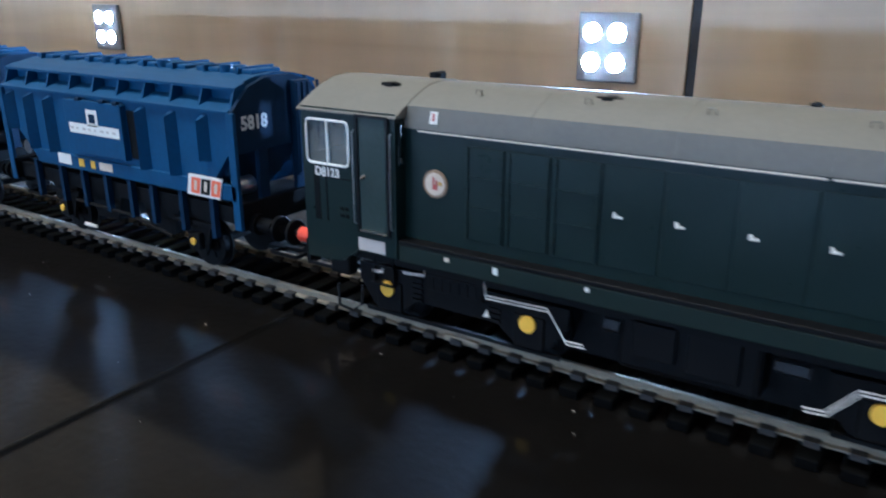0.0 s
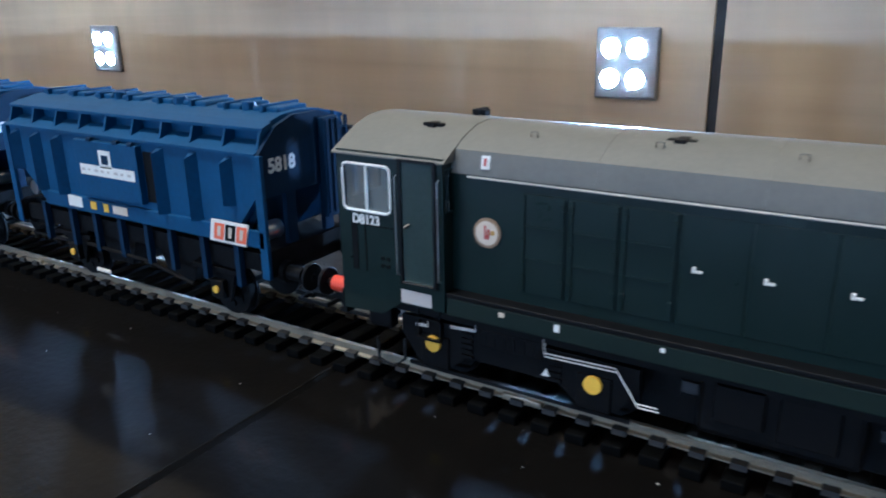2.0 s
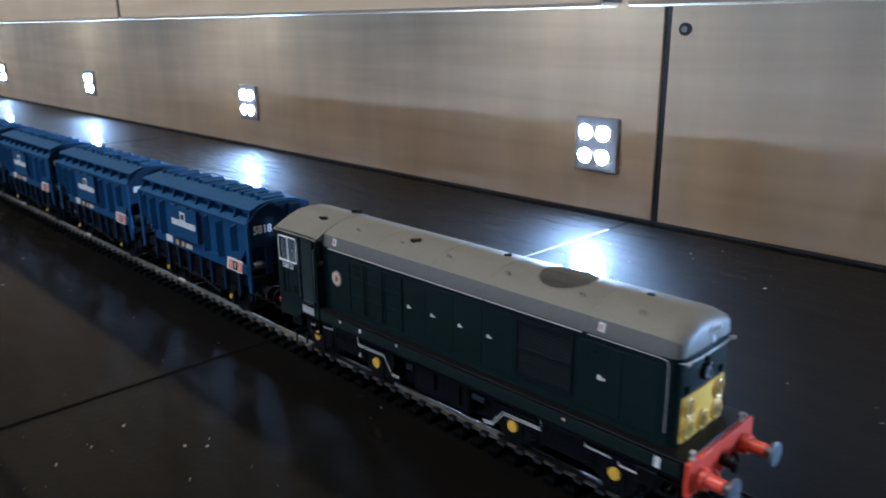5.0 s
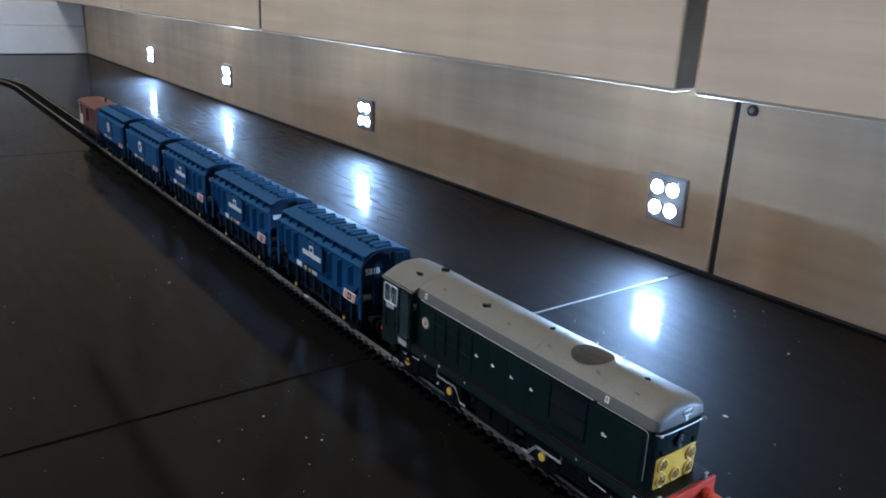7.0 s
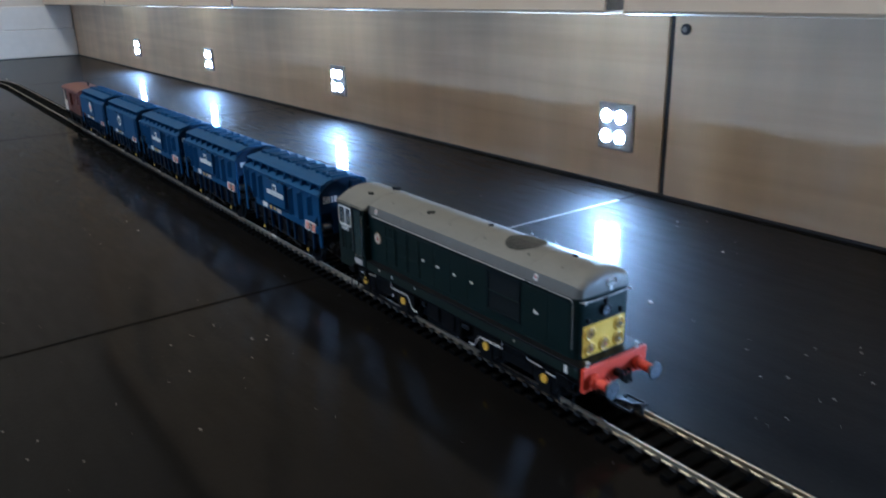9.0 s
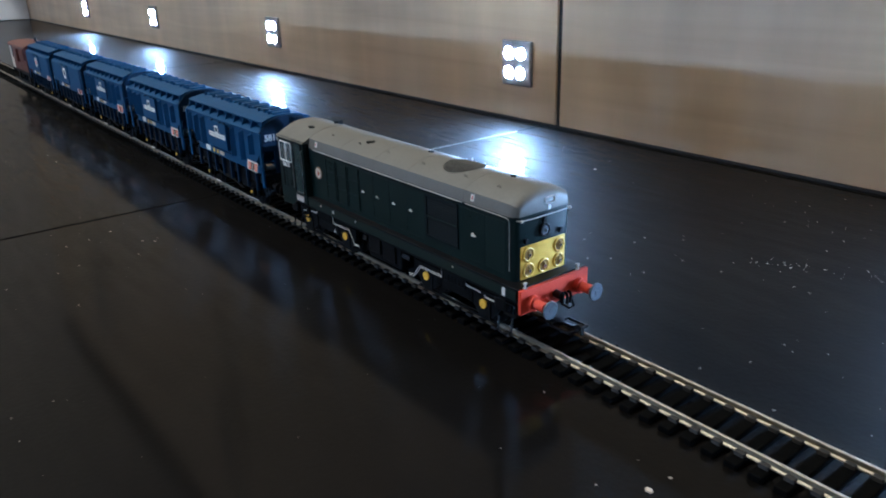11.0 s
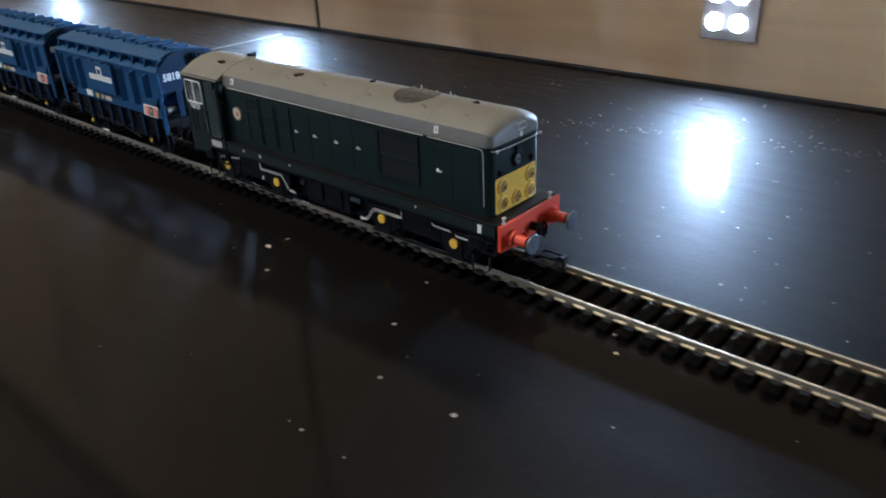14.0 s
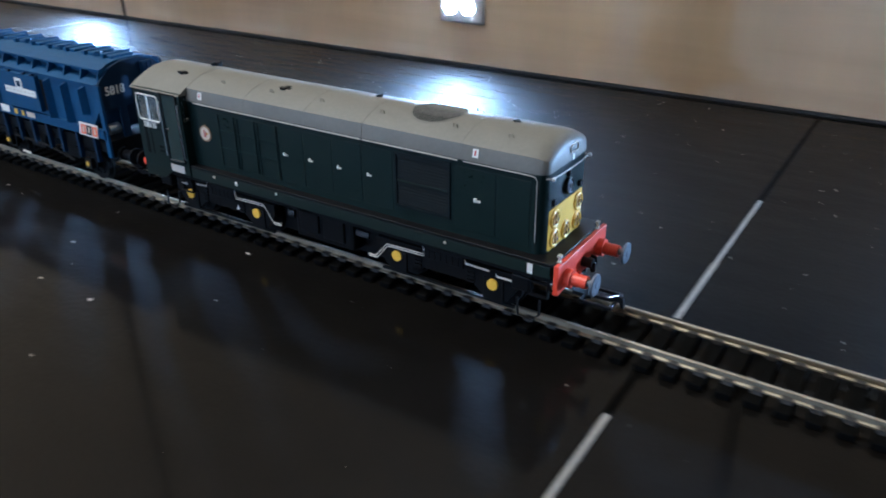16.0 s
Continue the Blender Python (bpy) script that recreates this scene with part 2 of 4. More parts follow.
def to_mesh(name, bm, mat, smooth=False):
    me = bpy.data.meshes.new(name)
    bm.to_mesh(me)
    bm.free()
    me.materials.append(mat)
    if smooth:
        for p in me.polygons:
            p.use_smooth = True
        me.set_sharp_from_angle(angle=radians(35))
    return me


def part(name, bm, mat, parent, label="", smooth=False):
    ob = new(name, to_mesh(name, bm, mat, smooth))
    ob.parent = parent
    return tagged(ob, label)


def thing(name, label, category, group="", kind="", at=(0, 0, 0)):
    ob = new(name)
    ob.location = at
    ob.empty_display_size = 0.02
    return tagged(ob, label, category, group, kind)


def setting(name, bm, mat, label, category, smooth=False):
    ob = new(name, to_mesh(name, bm, mat, smooth))
    return tagged(ob, label, category, kind="structure")


def lettering(name, text, size, mat, parent, m, label="", depth=0.00006, squeeze=1.0):
    """Raised printed characters; m places the text's left baseline."""
    cu = bpy.data.curves.new(name, "FONT")
    cu.body, cu.size, cu.extrude, cu.resolution_u, cu.offset = text, size, depth, 3, size * 0.035
    tmp = bpy.data.objects.new(name, cu)
    scene.collection.objects.link(tmp)
    me = bpy.data.meshes.new_from_object(tmp)
    bpy.data.objects.remove(tmp)
    me.transform(m @ Matrix.Diagonal((squeeze, 1, 1, 1)))
    me.materials.clear()
    me.materials.append(mat)
    ob = new(name, me)
    ob.parent = parent
    return tagged(ob, label)


NEARSIDE = Matrix.Rotation(math.pi / 2, 4, "X")      # text upright, facing -y

# ---- the room ----
WALL_Y, DOOR_Y, PLINTH_TOP, FACING_Y = 0.267, 0.199, 0.150, -1.35
floor = setting("floor", new_box(-2.2, 2.6, -1.68, 0.6, -0.06, -0.0025), GROUT, "black polished floor with dark grouted joints", "floor")
setting("ceiling", new_box(-2.3, 2.7, -1.78, 0.7, 2.4, 2.5), PAINT, "plain pale ceiling of the kitchen", "ceiling")
setting("wall_west", new_box(-2.3, -2.07, -1.78, 0.7, -0.06, 2.4), PAINT, "plain pale wall at the end of the room", "wall")
setting("wall_north", new_box(-2.07, 2.6, 0.6, 0.7, -0.06, 2.4), PAINT, "plain pale wall behind the cabinets", "wall")
setting("wall_south", new_box(-2.3, 2.7, -1.78, -1.68, -0.06, 2.4), PAINT, "plain pale wall across the room", "wall")
setting("wall_east", new_box(2.6, 2.7, -1.68, 0.7, -0.06, 2.4), PAINT, "plain pale wall closing the room", "wall")
bm = new_box(-2.068, -2.052, FACING_Y + 0.002, WALL_Y - 0.002, 0.001, 0.072, bevel=0.002)
box(bm, -2.068, -2.055, FACING_Y + 0.002, WALL_Y - 0.002, 0.0722, 0.132, bevel=0.003)
setting("baseboard", bm, SKIRT, "white painted stepped skirting board along the end wall", "skirting")
bm = new_box(-0.85, -0.35, -0.85, -0.35, 2.372, 2.398, bevel=0.004)
lamp = thing("ceiling_light", "square white ceiling lamp giving warm dim light", "lamp", at=(0, 0, 0))
part("diffuser", bm, CEIL_GLOW, lamp)

# plinth boards under the cabinets, one joint between them
plinth = thing("plinth", "pale wood-grain kitchen plinth board under the cabinets", "plinth", kind="structure")
SEAM = -0.083
part("board", new_box(-2.065, SEAM - 0.0025, WALL_Y, WALL_Y + 0.016, 0.0015, PLINTH_TOP, bevel=0.0006), PLINTH, plinth)
part("board", new_box(SEAM + 0.0025, 2.59, WALL_Y, WALL_Y + 0.016, 0.0015, PLINTH_TOP, bevel=0.0006), PLINTH, plinth)
part("joint", new_box(SEAM - 0.0028, SEAM + 0.0028, WALL_Y + 0.002, WALL_Y + 0.014, 0.0015, PLINTH_TOP), EDGE, plinth, "dark edged joint between two boards")
part("sealing_strip", new_box(-2.065, 2.59, WALL_Y - 0.001, WALL_Y + 0.012, -0.0005, 0.0013), EDGE, plinth, "dark rubber strip along the floor")


def plinth_lamp(x, y=WALL_Y, turn=0.0):
    lampthing = thing("plinth_light", "small square plinth lamp with four bright white lights", "lamp", "plinth lights", at=(x, y, 0.0475))
    lampthing.rotation_euler = (0, 0, turn)
    part("housing", new_box(-0.0155, 0.0190, -0.0035, -0.0002, -0.0185, 0.0185, bevel=0.0012), LAMPPLATE, lampthing, "thin brushed metal plate")
    for i in (-1, 1):
        for k in (-1, 1):
            b = cyl(bmesh.new(), (i * 0.0070, -0.0031, k * 0.0079), "y", 0.0048, 0.0012, 20)
            part("lens", b, LED, lampthing, "glowing round lens")


for x in (-1.457, -1.028, -0.578, -0.130, 0.292, 0.735):
    plinth_lamp(x)

for x in (-1.26, -0.71, -0.157, 0.62):
    plinth_lamp(x, FACING_Y, math.pi)
far_plinth = thing("plinth", "pale wood-grain plinth board across the aisle", "plinth", kind="structure")
part("board", new_box(-2.065, 2.59, FACING_Y - 0.016, FACING_Y, 0.0015, PLINTH_TOP, bevel=0.0006), PLINTH, far_plinth)
b = cyl(bmesh.new(), (-0.0706, WALL_Y - 0.0008, 0.1223), "y", 0.0038, 0.0016, 20)
screw = tagged(new("screw", to_mesh("screw", b, EDGE)), "small dark screw with a metal head on the plinth", "screw")
part("screw_head", cyl(bmesh.new(), (-0.0706, WALL_Y - 0.002, 0.1223), "y", 0.0018, 0.0012, 14), LAMPPLATE, screw)

# base cabinets over the plinth
DOORS = [(-2.06, -1.405), (-1.40, -0.735), (-0.73, -0.0842), (-0.0718, 0.52), (0.525, 1.12), (1.125, 1.72), (1.725, 2.58)]
HANDLES = {-1.40: -1.375, -0.73: -0.697, -0.0718: 0.49, 0.525: 0.56}


def base_cabinet(a, b, front, back, out):
    """A unit with its door at y = front; out is the way the door faces."""
    cab = thing("base_cabinet", "pale wood-grain kitchen base cabinet with a flat door", "cabinet", "base cabinets")
    f, k = sorted((front - out * 0.022, back))
    part("carcass", new_box(a + 0.018, b - 0.018, f, k, PLINTH_TOP + 0.001, 0.905), DOORWOOD, cab)
    f, k = sorted((front, front - out * 0.02))
    door = part("door", new_box(a + 0.001, b - 0.001, f, k, 0.1345, 0.9, bevel=0.0025), DOORWOOD, cab)
    part("edge_strip", new_box(b - 0.0012, b - 0.0002, f + 0.0015, k - 0.0012, 0.137, 0.898), DOOREDGE, door, "dark edge of the door")
    x = HANDLES.get(a, b - 0.03)
    b1 = tube(bmesh.new(), [(x, front + out * 0.001, 0.50), (x, front + out * 0.028, 0.503), (x, front + out * 0.03, 0.52), (x, front + out * 0.03, 0.68), (x, front + out * 0.028, 0.697), (x, front + out * 0.001, 0.70)], 0.006, 10)
    part("handle", b1, STEEL, door, "upright brushed metal bar handle", True)


for a, b in DOORS:
    base_cabinet(a, b, DOOR_Y, 0.598, -1)
    base_cabinet(a, b, FACING_Y + 0.068, FACING_Y - 0.33, 1)
setting("worktop", new_box(-2.065, 2.59, DOOR_Y - 0.02, 0.598, 0.908, 0.95, bevel=0.004), BLACKGLOSS, "dark continuous worktop over the base cabinets", "worktop")
setting("worktop_facing", new_box(-2.065, 2.59, FACING_Y - 0.33, FACING_Y + 0.088, 0.908, 0.95, bevel=0.004), BLACKGLOSS, "dark worktop across the aisle", "worktop")

# ---- the track ----
RAILTOP, GAUGE = 0.0048, 0.0165
BEND, RADIUS, STRAIGHT_END = -1.30, 0.572, 1.75
PITCH = 0.0094


def along(u):
    """Centre and heading of the track u metres from x = BEND (negative u bends away)."""
    if u >= 0:
        return (BEND + u, 0.0, 0.0)
    a = -u / RADIUS
    return (BEND - RADIUS * math.sin(a), -RADIUS * (1 - math.cos(a)), a)


def rail_profile(y):
    t, base = RAILTOP, 0.0023
    return [(y - 0.00095, base), (y - 0.00095, base + 0.0004), (y - 0.0003, base + 0.0007), (y - 0.0003, t - 0.0009), (y - 0.0005, t - 0.0007), (y - 0.0005, t - 0.0001),
            (y - 0.0003, t), (y + 0.0003, t), (y + 0.0005, t - 0.0001), (y + 0.0005, t - 0.0007), (y + 0.0003, t - 0.0009), (y + 0.0003, base + 0.0007), (y + 0.00095, base + 0.0004), (y + 0.00095, base)]

SLEEPER_PITCH, JOINT = 0.0072, 0.1755
track = thing("railway_track", "model railway track with metal rails on black plastic sleepers", "track")


def rails():
    """Straight rail lengths with small gaps at the joints, then the bend."""
    x = -0.050 - 8 * JOINT
    starts = [x + k * JOINT for k in range(18)]
    for y in (-GAUGE / 2 - 0.0005, GAUGE / 2 + 0.0005):
        for k, a in enumerate(starts):
            part("rail", prism(bmesh.new(), rail_profile(y), "x", max(a, BEND) + 0.0003, a + JOINT - 0.0003), RAIL, track)
            b = new_box(a - 0.0045, a + 0.0045, y - 0.0013, y + 0.0013, 0.0022, 0.0036, bevel=0.0003)
            part("fishplate", b, RAIL, track, "small metal rail joiner")
        rings = []
        for i in range(26):
            px, py, h = along(-i * 0.03)
            n = Vector((math.sin(h), math.cos(h), 0)) if h else Vector((0, 1, 0))
            n = Vector((-math.sin(h), math.cos(h), 0)) if h else n
            rings.append([(px + n.x * p[0], py + n.y * p[0], p[1]) for p in rail_profile(y)])
        part("rail", loft(bmesh.new(), rings), RAIL, track)


def sleeper_bm():
    b = new_box(-0.0020, 0.0020, -0.0148, 0.0148, 0.0, 0.0021, bevel=0.0003)
    for y in (-GAUGE / 2 - 0.0005, GAUGE / 2 + 0.0005):
        for s in (-1, 1):
            box(b, -0.0014, 0.0014, y + s * 0.0012 - 0.0009, y + s * 0.0012 + 0.0009, 0.0019, 0.0033)
    return b


rails()


# ---- the train: all shapes below in millimetres, z from the floor ----
def mm(name, bm, mat, parent, label="", smooth=False):
    bmesh.ops.scale(bm, vec=(0.001, 0.001, 0.001), verts=bm.verts)
    return part(name, bm, mat, parent, label, smooth)


def outline_ring(x, profile, sy, z0, sz):
    return [(x, y * sy, z0 + (z - z0) * sz) for y, z in profile]


def roof_profile(half, eave, top, drop=0.8):
    k = half
    rise = top - eave
    right = [(k, eave), (k, eave + drop), (k * 0.955, eave + rise * 0.54), (k * 0.68, eave + rise * 0.78), (k * 0.36, eave + rise * 0.95), (0, top)]
    return right + [(-y, z) for y, z in right[-2::-1]]


def arc_profile(half, eave, top, n=12):
    pts = [(half * math.cos(math.pi * i / n), eave + (top - eave) * math.sin(math.pi * i / n) ** 0.75) for i in range(n + 1)]
    return [(half, eave - 0.7)] + pts + [(-half, eave - 0.7)]


def cab_profile():
    right = [(17.7, 51.7), (17.7, 52.0), (13.55, 54.25), (9.65, 56.2), (5.1, 57.62), (0, 58.0)]
    return right + [(-y, z) for y, z in right[-2::-1]]


def wheelset(parent, x, r, name="wheelset"):
    b = bmesh.new()
    for s in (-1, 1):
        cyl(b, (0, s * 9.0, 0), "y", r, 2.2, 28)
        cyl(b, (0, s * 7.6, 0), "y", r + 0.7, 0.7, 28)
        for k in range(6):
            a = k * math.tau / 6
            cyl(b, (r * 0.55 * math.cos(a), s * 10.2, r * 0.55 * math.sin(a)), "y", r * 0.16, 0.5, 8)
    cyl(b, (0, 0, 0), "y", 1.2, 24, 10)
    ob = mm(name, b, BLACK, parent, "dark metal wheels on an axle")
    ob.location = (x * 0.001, 0, 0.0048 + r * 0.001)
    return ob


def buffers(parent, x, s, mat, z=20.4, head=BUFFER):
    """A pair of buffers that stick out along s from x."""
    for y in (-11.4, 11.4):
        b = cyl(bmesh.new(), (x + s * 1.0, y, z), "x", 2.7, 2.0, 20)
        cyl(b, (x + s * 3.4, y, z), "x", 1.8, 6.0, 18)
        sh = mm("buffer", b, mat, parent, "", True)
        h = cyl(bmesh.new(), (x + s * 7.2, y, z), "x", 1.0, 4.0, 12)
        cyl(h, (x + s * 8.6, y, z), "x", 3.3, 0.9, 28)
        bmesh.ops.bevel(h, geom=[e for e in h.edges if e.calc_length() < 1.0], offset=0.2, segments=1, affect="EDGES")
        mm("buffer_head", h, head, sh, "worn grey metal buffer face", True)


def coupling(parent, x, s, z=10.4):
    """A pivoted bar loop on a short drawbar, with a hook through it."""
    def bar(bm, a, c, y0, y1, z0, z1):
        return box(bm, min(x + s * a, x + s * c), max(x + s * a, x + s * c), y0, y1, z0, z1, bevel=0.18)
    b = bar(bmesh.new(), 0, 6, -1.5, 1.5, z - 0.6, z + 0.6)
    bar(b, 3.6, 4.8, -4.6, 4.6, z - 0.5, z + 0.5)
    mount = mm("coupling", b, BLACK, parent, "black plastic hook-and-bar coupling")
    b = bar(bmesh.new(), 12.6, 13.5, -4.8, 4.8, z - 0.5, z + 0.6)
    for y in (-4.5, 4.5):
        bar(b, 4.4, 13.2, y - 0.4, y + 0.4, z - 0.4, z + 0.5)
    mm("coupling_loop", b, BLACKGLOSS, mount)
    b = bmesh.new()
    prism(b, [(x + s * 5, z - 0.3), (x + s * 5, z + 0.7), (x + s * 11, z + 1.0), (x + s * 13.8, z + 2.4), (x + s * 15.2, z + 1.9), (x + s * 15.6, z - 1.2), (x + s * 14.8, z - 1.2), (x + s * 14.2, z + 0.6), (x + s * 11, z - 0.1)], "y", -0.7, 0.7)
    mm("coupling_hook", b, BLACKGLOSS, mount)


def wire_pair(parent, pts, y, gap=0.65):
    for d in (0, gap):
        mm("pipe", tube(bmesh.new(), [(x + d * 0.6, y, z - d) for x, z in pts], 0.12), WHITE, parent, "thin white pipe line")


def locomotive():
    L = thing("diesel_locomotive", "dark green model diesel locomotive, grey roof, yellow nose panel, red beam", "locomotive")
    # frame and skirts
    mm("frame", new_box(-84, 83.4, -15.6, 15.6, 19.8, 25.2), BLACK, L)
    mm("running_plate", new_box(-61.4, 84.4, -16.9, 16.9, 25.2, 26.2, bevel=0.2), BLACKGLOSS, L, "black footplate along the bonnet")
    for s in (-1, 1):
        b = new_box(-61.3, 83.6, min(s * 16.0, s * 16.85), max(s * 16.0, s * 16.85), 21.6, 25.2, bevel=0.15)
        sk = mm("skirt", b, GREENSKIRT, L)
        for x, z, w, h, m in ((-49.1, 24.2, 0.6, 0.45, CREAM), (-37.8, 24.0, 0.55, 0.7, WHITE), (-18.6, 24.4, 0.4, 0.4, WHITE), (77.5, 23.4, 0.8, 1.5, WHITE), (49.5, 24.0, 0.4, 0.4, CREAM)):
            mm("marking", new_box(x - w, x + w, s * 16.95 - 0.08, s * 16.95 + 0.08, z - h, z + h), m, sk, "small printed label")
    # bonnet: flat sides with doors, rounded nose corners
    sides = [(13.8, 26.2), (13.8, 49.6), (-13.8, 49.6), (-13.8, 26.2)]
    rings = [[(x, y * k, z) for y, z in sides] for x, k in ((-61.6, 1), (75.8, 1), (77.2, 0.985), (78.4, 0.94), (79.1, 0.88), (79.5, 0.80))]
    mm("bonnet", loft(bmesh.new(), rings), GREEN, L, "", True)
    prof = roof_profile(14.1, 49.6, 57.9)
    rings = [outline_ring(x, prof, ky, 49.6, kz) for x, ky, kz in
             ((-61.5, 1, 1), (73.1, 1, 1), (75.6, 0.99, 0.975), (77.4, 0.965, 0.92), (78.6, 0.92, 0.84), (79.4, 0.86, 0.72), (79.7, 0.80, 0.60))]
    roof = mm("roof", loft(bmesh.new(), rings), GREY, L, "weathered grey roof with a round fan grille", True)
    # roof joints, hatch and fan
    for x in (-33.0, -6.0, 17.6, 52.8):
        band = [(y * 1.006, 49.6 + (z - 49.6) * 1.006 + 0.03) for y, z in prof[1:-1]]
        inner = [(y * 0.97, z - 0.4) for y, z in prof[1:-1]]
        b = bmesh.new()
        prism(b, band + inner[::-1], "x", x - 0.22, x + 0.22)
        mm("joint_strip", b, GREY, roof)
    def roof_z(y):
        pts = sorted((py, pz) for py, pz in prof if py >= 0)
        for (y0, z0), (y1, z1) in zip(pts, pts[1:]):
            if y0 <= abs(y) <= y1:
                return z0 + (z1 - z0) * (abs(y) - y0) / max(1e-6, y1 - y0)
        return 57.9

    def disc_on_roof(r, lift):
        bm = bmesh.new()
        rings = [[bm.verts.new((37.2 + r * f * math.cos(k * math.tau / 40), r * f * math.sin(k * math.tau / 40), roof_z(r * f * math.sin(k * math.tau / 40)) + lift)) for k in range(40)] for f in (0.02, 0.33, 0.67, 1.0)]
        rings.append([bm.verts.new(v.co - Vector((0, 0, 0.6))) for v in rings[-1]])
        bm.faces.new(rings[0])
        for ra, rb in zip(rings, rings[1:]):
            for k in range(40):
                bm.faces.new((ra[k], ra[(k + 1) % 40], rb[(k + 1) % 40], rb[k]))
        bmesh.ops.recalc_face_normals(bm, faces=bm.faces)
        return bm

    ring = mm("fan_ring", disc_on_roof(8.9, 0.10), GREY, roof)
    mm("fan_grille", disc_on_roof(8.3, 0.18), BLACK, ring, "dark round fan mesh")
    for k in range(-9, 10):
        h = math.sqrt(max(0.1, 68.5 - (k * 0.9) ** 2))
        mm("mesh_bar", tube(bmesh.new(), [(37.2 + k * 0.9, h * f, roof_z(h * f) + 0.24) for f in (-1, -0.6, -0.3, 0, 0.3, 0.6, 1)], 0.10, 4), GREY, ring)
        hx = math.sqrt(max(0.1, 68.5 - (k * 0.9) ** 2))
        mm("mesh_bar", tube(bmesh.new(), [(37.2 - hx, k * 0.9, roof_z(k * 0.9) + 0.3), (37.2 + hx, k * 0.9, roof_z(k * 0.9) + 0.3)], 0.08, 4), GREY, ring)
    for x, h in ((27.4, 0.5), (31.0, 1.5), (33.2, 0.5), (38.6, 0.7), (44.8, 1.1), (47.0, 0.4)):
        mm("rivet", new_box(x - 0.16, x + 0.16, 8.9, 9.2, roof_z(9.1) - 0.2, roof_z(9.1) + h), STEEL, roof)
    for x, y, w, d, t in ((-21.5, -4.3, 2.6, 1.1, 57.6), (-69.8, -7.0, 2.4, 0.6, 57.5), (-66.5, 6.0, 1.6, 1.2, 58.8), (12, 3.0, 1.0, 0.7, 58.2), (62, 2.0, 1.2, 0.5, 58.2)):
        b = new_box(x - w, x + w, y - d, y + d, 55.0, t, bevel=0.25)
        box(b, x - w * 0.4, x + w * 0.4, y - d * 1.8, y + d * 1.8, 55.0, t + 0.15, bevel=0.15)
        mm("roof_vent", b, BLACK, roof, "small dark roof fitting")
    for x in (-47, -24, -2, 22, 48, 66):
        mm("lifting_eye", tube(bmesh.new(), [(x - 0.7, -8.5, 56.6), (x - 0.6, -8.7, 57.6), (x + 0.6, -8.7, 57.6), (x + 0.7, -8.5, 56.6)], 0.16), GREY, roof)
    for x in (-54.2, 57.9):
        b = bmesh.new()
        prism(b, [(-14.25, 51.0), (-13.72, 53.4), (-13.5, 53.3), (-14.0, 50.9)], "x", x - 0.9, x + 0.9)
        lab = mm("warning_label", b, WHITE, roof, "small white warning label with red marks")
        b = bmesh.new()
        prism(b, [(-14.28, 51.6), (-13.98, 53.0), (-13.8, 52.9), (-14.1, 51.5)], "x", x - 0.25, x + 0.25)
        mm("printed_mark", b, MAROON, lab)
    loop = [(81.3, 0.6, 54.2), (81.3, 4.4, 54.2), (81.3, 4.9, 53.7), (81.3, 4.9, 52.6), (81.3, 4.4, 52.1), (81.3, 0.6, 52.1), (81.3, 0.1, 52.6), (81.3, 0.1, 53.7), (81.3, 0.6, 54.2), (81.3, 1.0, 54.2)]
    mm("nose_rail", tube(bmesh.new(), loop, 0.28), GUTTER, roof, "grey recessed grab frame on the nose")
    b = new_box(80.75, 81.3, 1.7, 3.1, 49.7, 51.4)
    mm("warning_label", b, WHITE, roof, "small white warning label")
    # bonnet doors, one side and the other
    edges = [-47, -37.7, -28, -18, -7, 5, 17, 29]
    for s in (-1, 1):
        for a, c in zip(edges, edges[1:]):
            d = 14.0 if a < -18 else 13.92
            b = new_box(a + 0.16, c - 0.16, min(s * 13.6, s * d), max(s * 13.6, s * d), 28.3, 47.4, bevel=0.15)
            door = mm("bonnet_door", b, GREEN, L)
            if a < -18:
                for z in (35.0, 41.2):
                    mm("door_rib", new_box(a + 0.8, c - 0.8, min(s * 14.0, s * 14.25), max(s * 14.0, s * 14.25), z, z + 0.3), GREEN, door)
                for x in (a + 0.5, c - 1.1):
                    mm("door_rib", new_box(x, x + 0.6, min(s * 14.0, s * 14.28), max(s * 14.0, s * 14.28), 28.6, 47.1, bevel=0.1), GREEN, door)
                    for z in (31, 38, 45):
                        mm("hinge", new_box(x - 0.15, x + 0.75, min(s * 14.0, s * 14.42), max(s * 14.0, s * 14.42), z, z + 1.0, bevel=0.1), GREEN, door)
            if a >= -18:
                hb = new_box(a + 2.3, a + 3.9, min(s * 13.9, s * 14.3), max(s * 13.9, s * 14.3), 37.9, 38.25)
                box(hb, a + 2.3, a + 2.85, min(s * 13.9, s * 14.45), max(s * 13.9, s * 14.45), 37.9, 38.8)
                mm("handle", hb, WHITE, door, "tiny white door handle")
        for a, c in ((51.2, 64.4), (65.0, 75.2)):
            door = mm("bonnet_door", new_box(a, c, min(s * 13.6, s * 13.95), max(s * 13.6, s * 13.95), 28.3, 47.4, bevel=0.1), GREEN, L)
            if a < 60:
                hb = new_box(57.8, 59.8, min(s * 14.1, s * 14.5), max(s * 14.1, s * 14.5), 37.9, 38.4)
                box(hb, 57.8, 58.6, min(s * 14.1, s * 14.65), max(s * 14.1, s * 14.65), 37.9, 39.0)
                mm("handle", hb, WHITE, door, "tiny white door handle")
        # radiator grille
        b = new_box(29.8, 49.6, min(s * 13.5, s * 14.3), max(s * 13.5, s * 14.3), 46.9, 47.8)
        box(b, 29.8, 49.6, min(s * 13.5, s * 14.3), max(s * 13.5, s * 14.3), 30.4, 31.3)
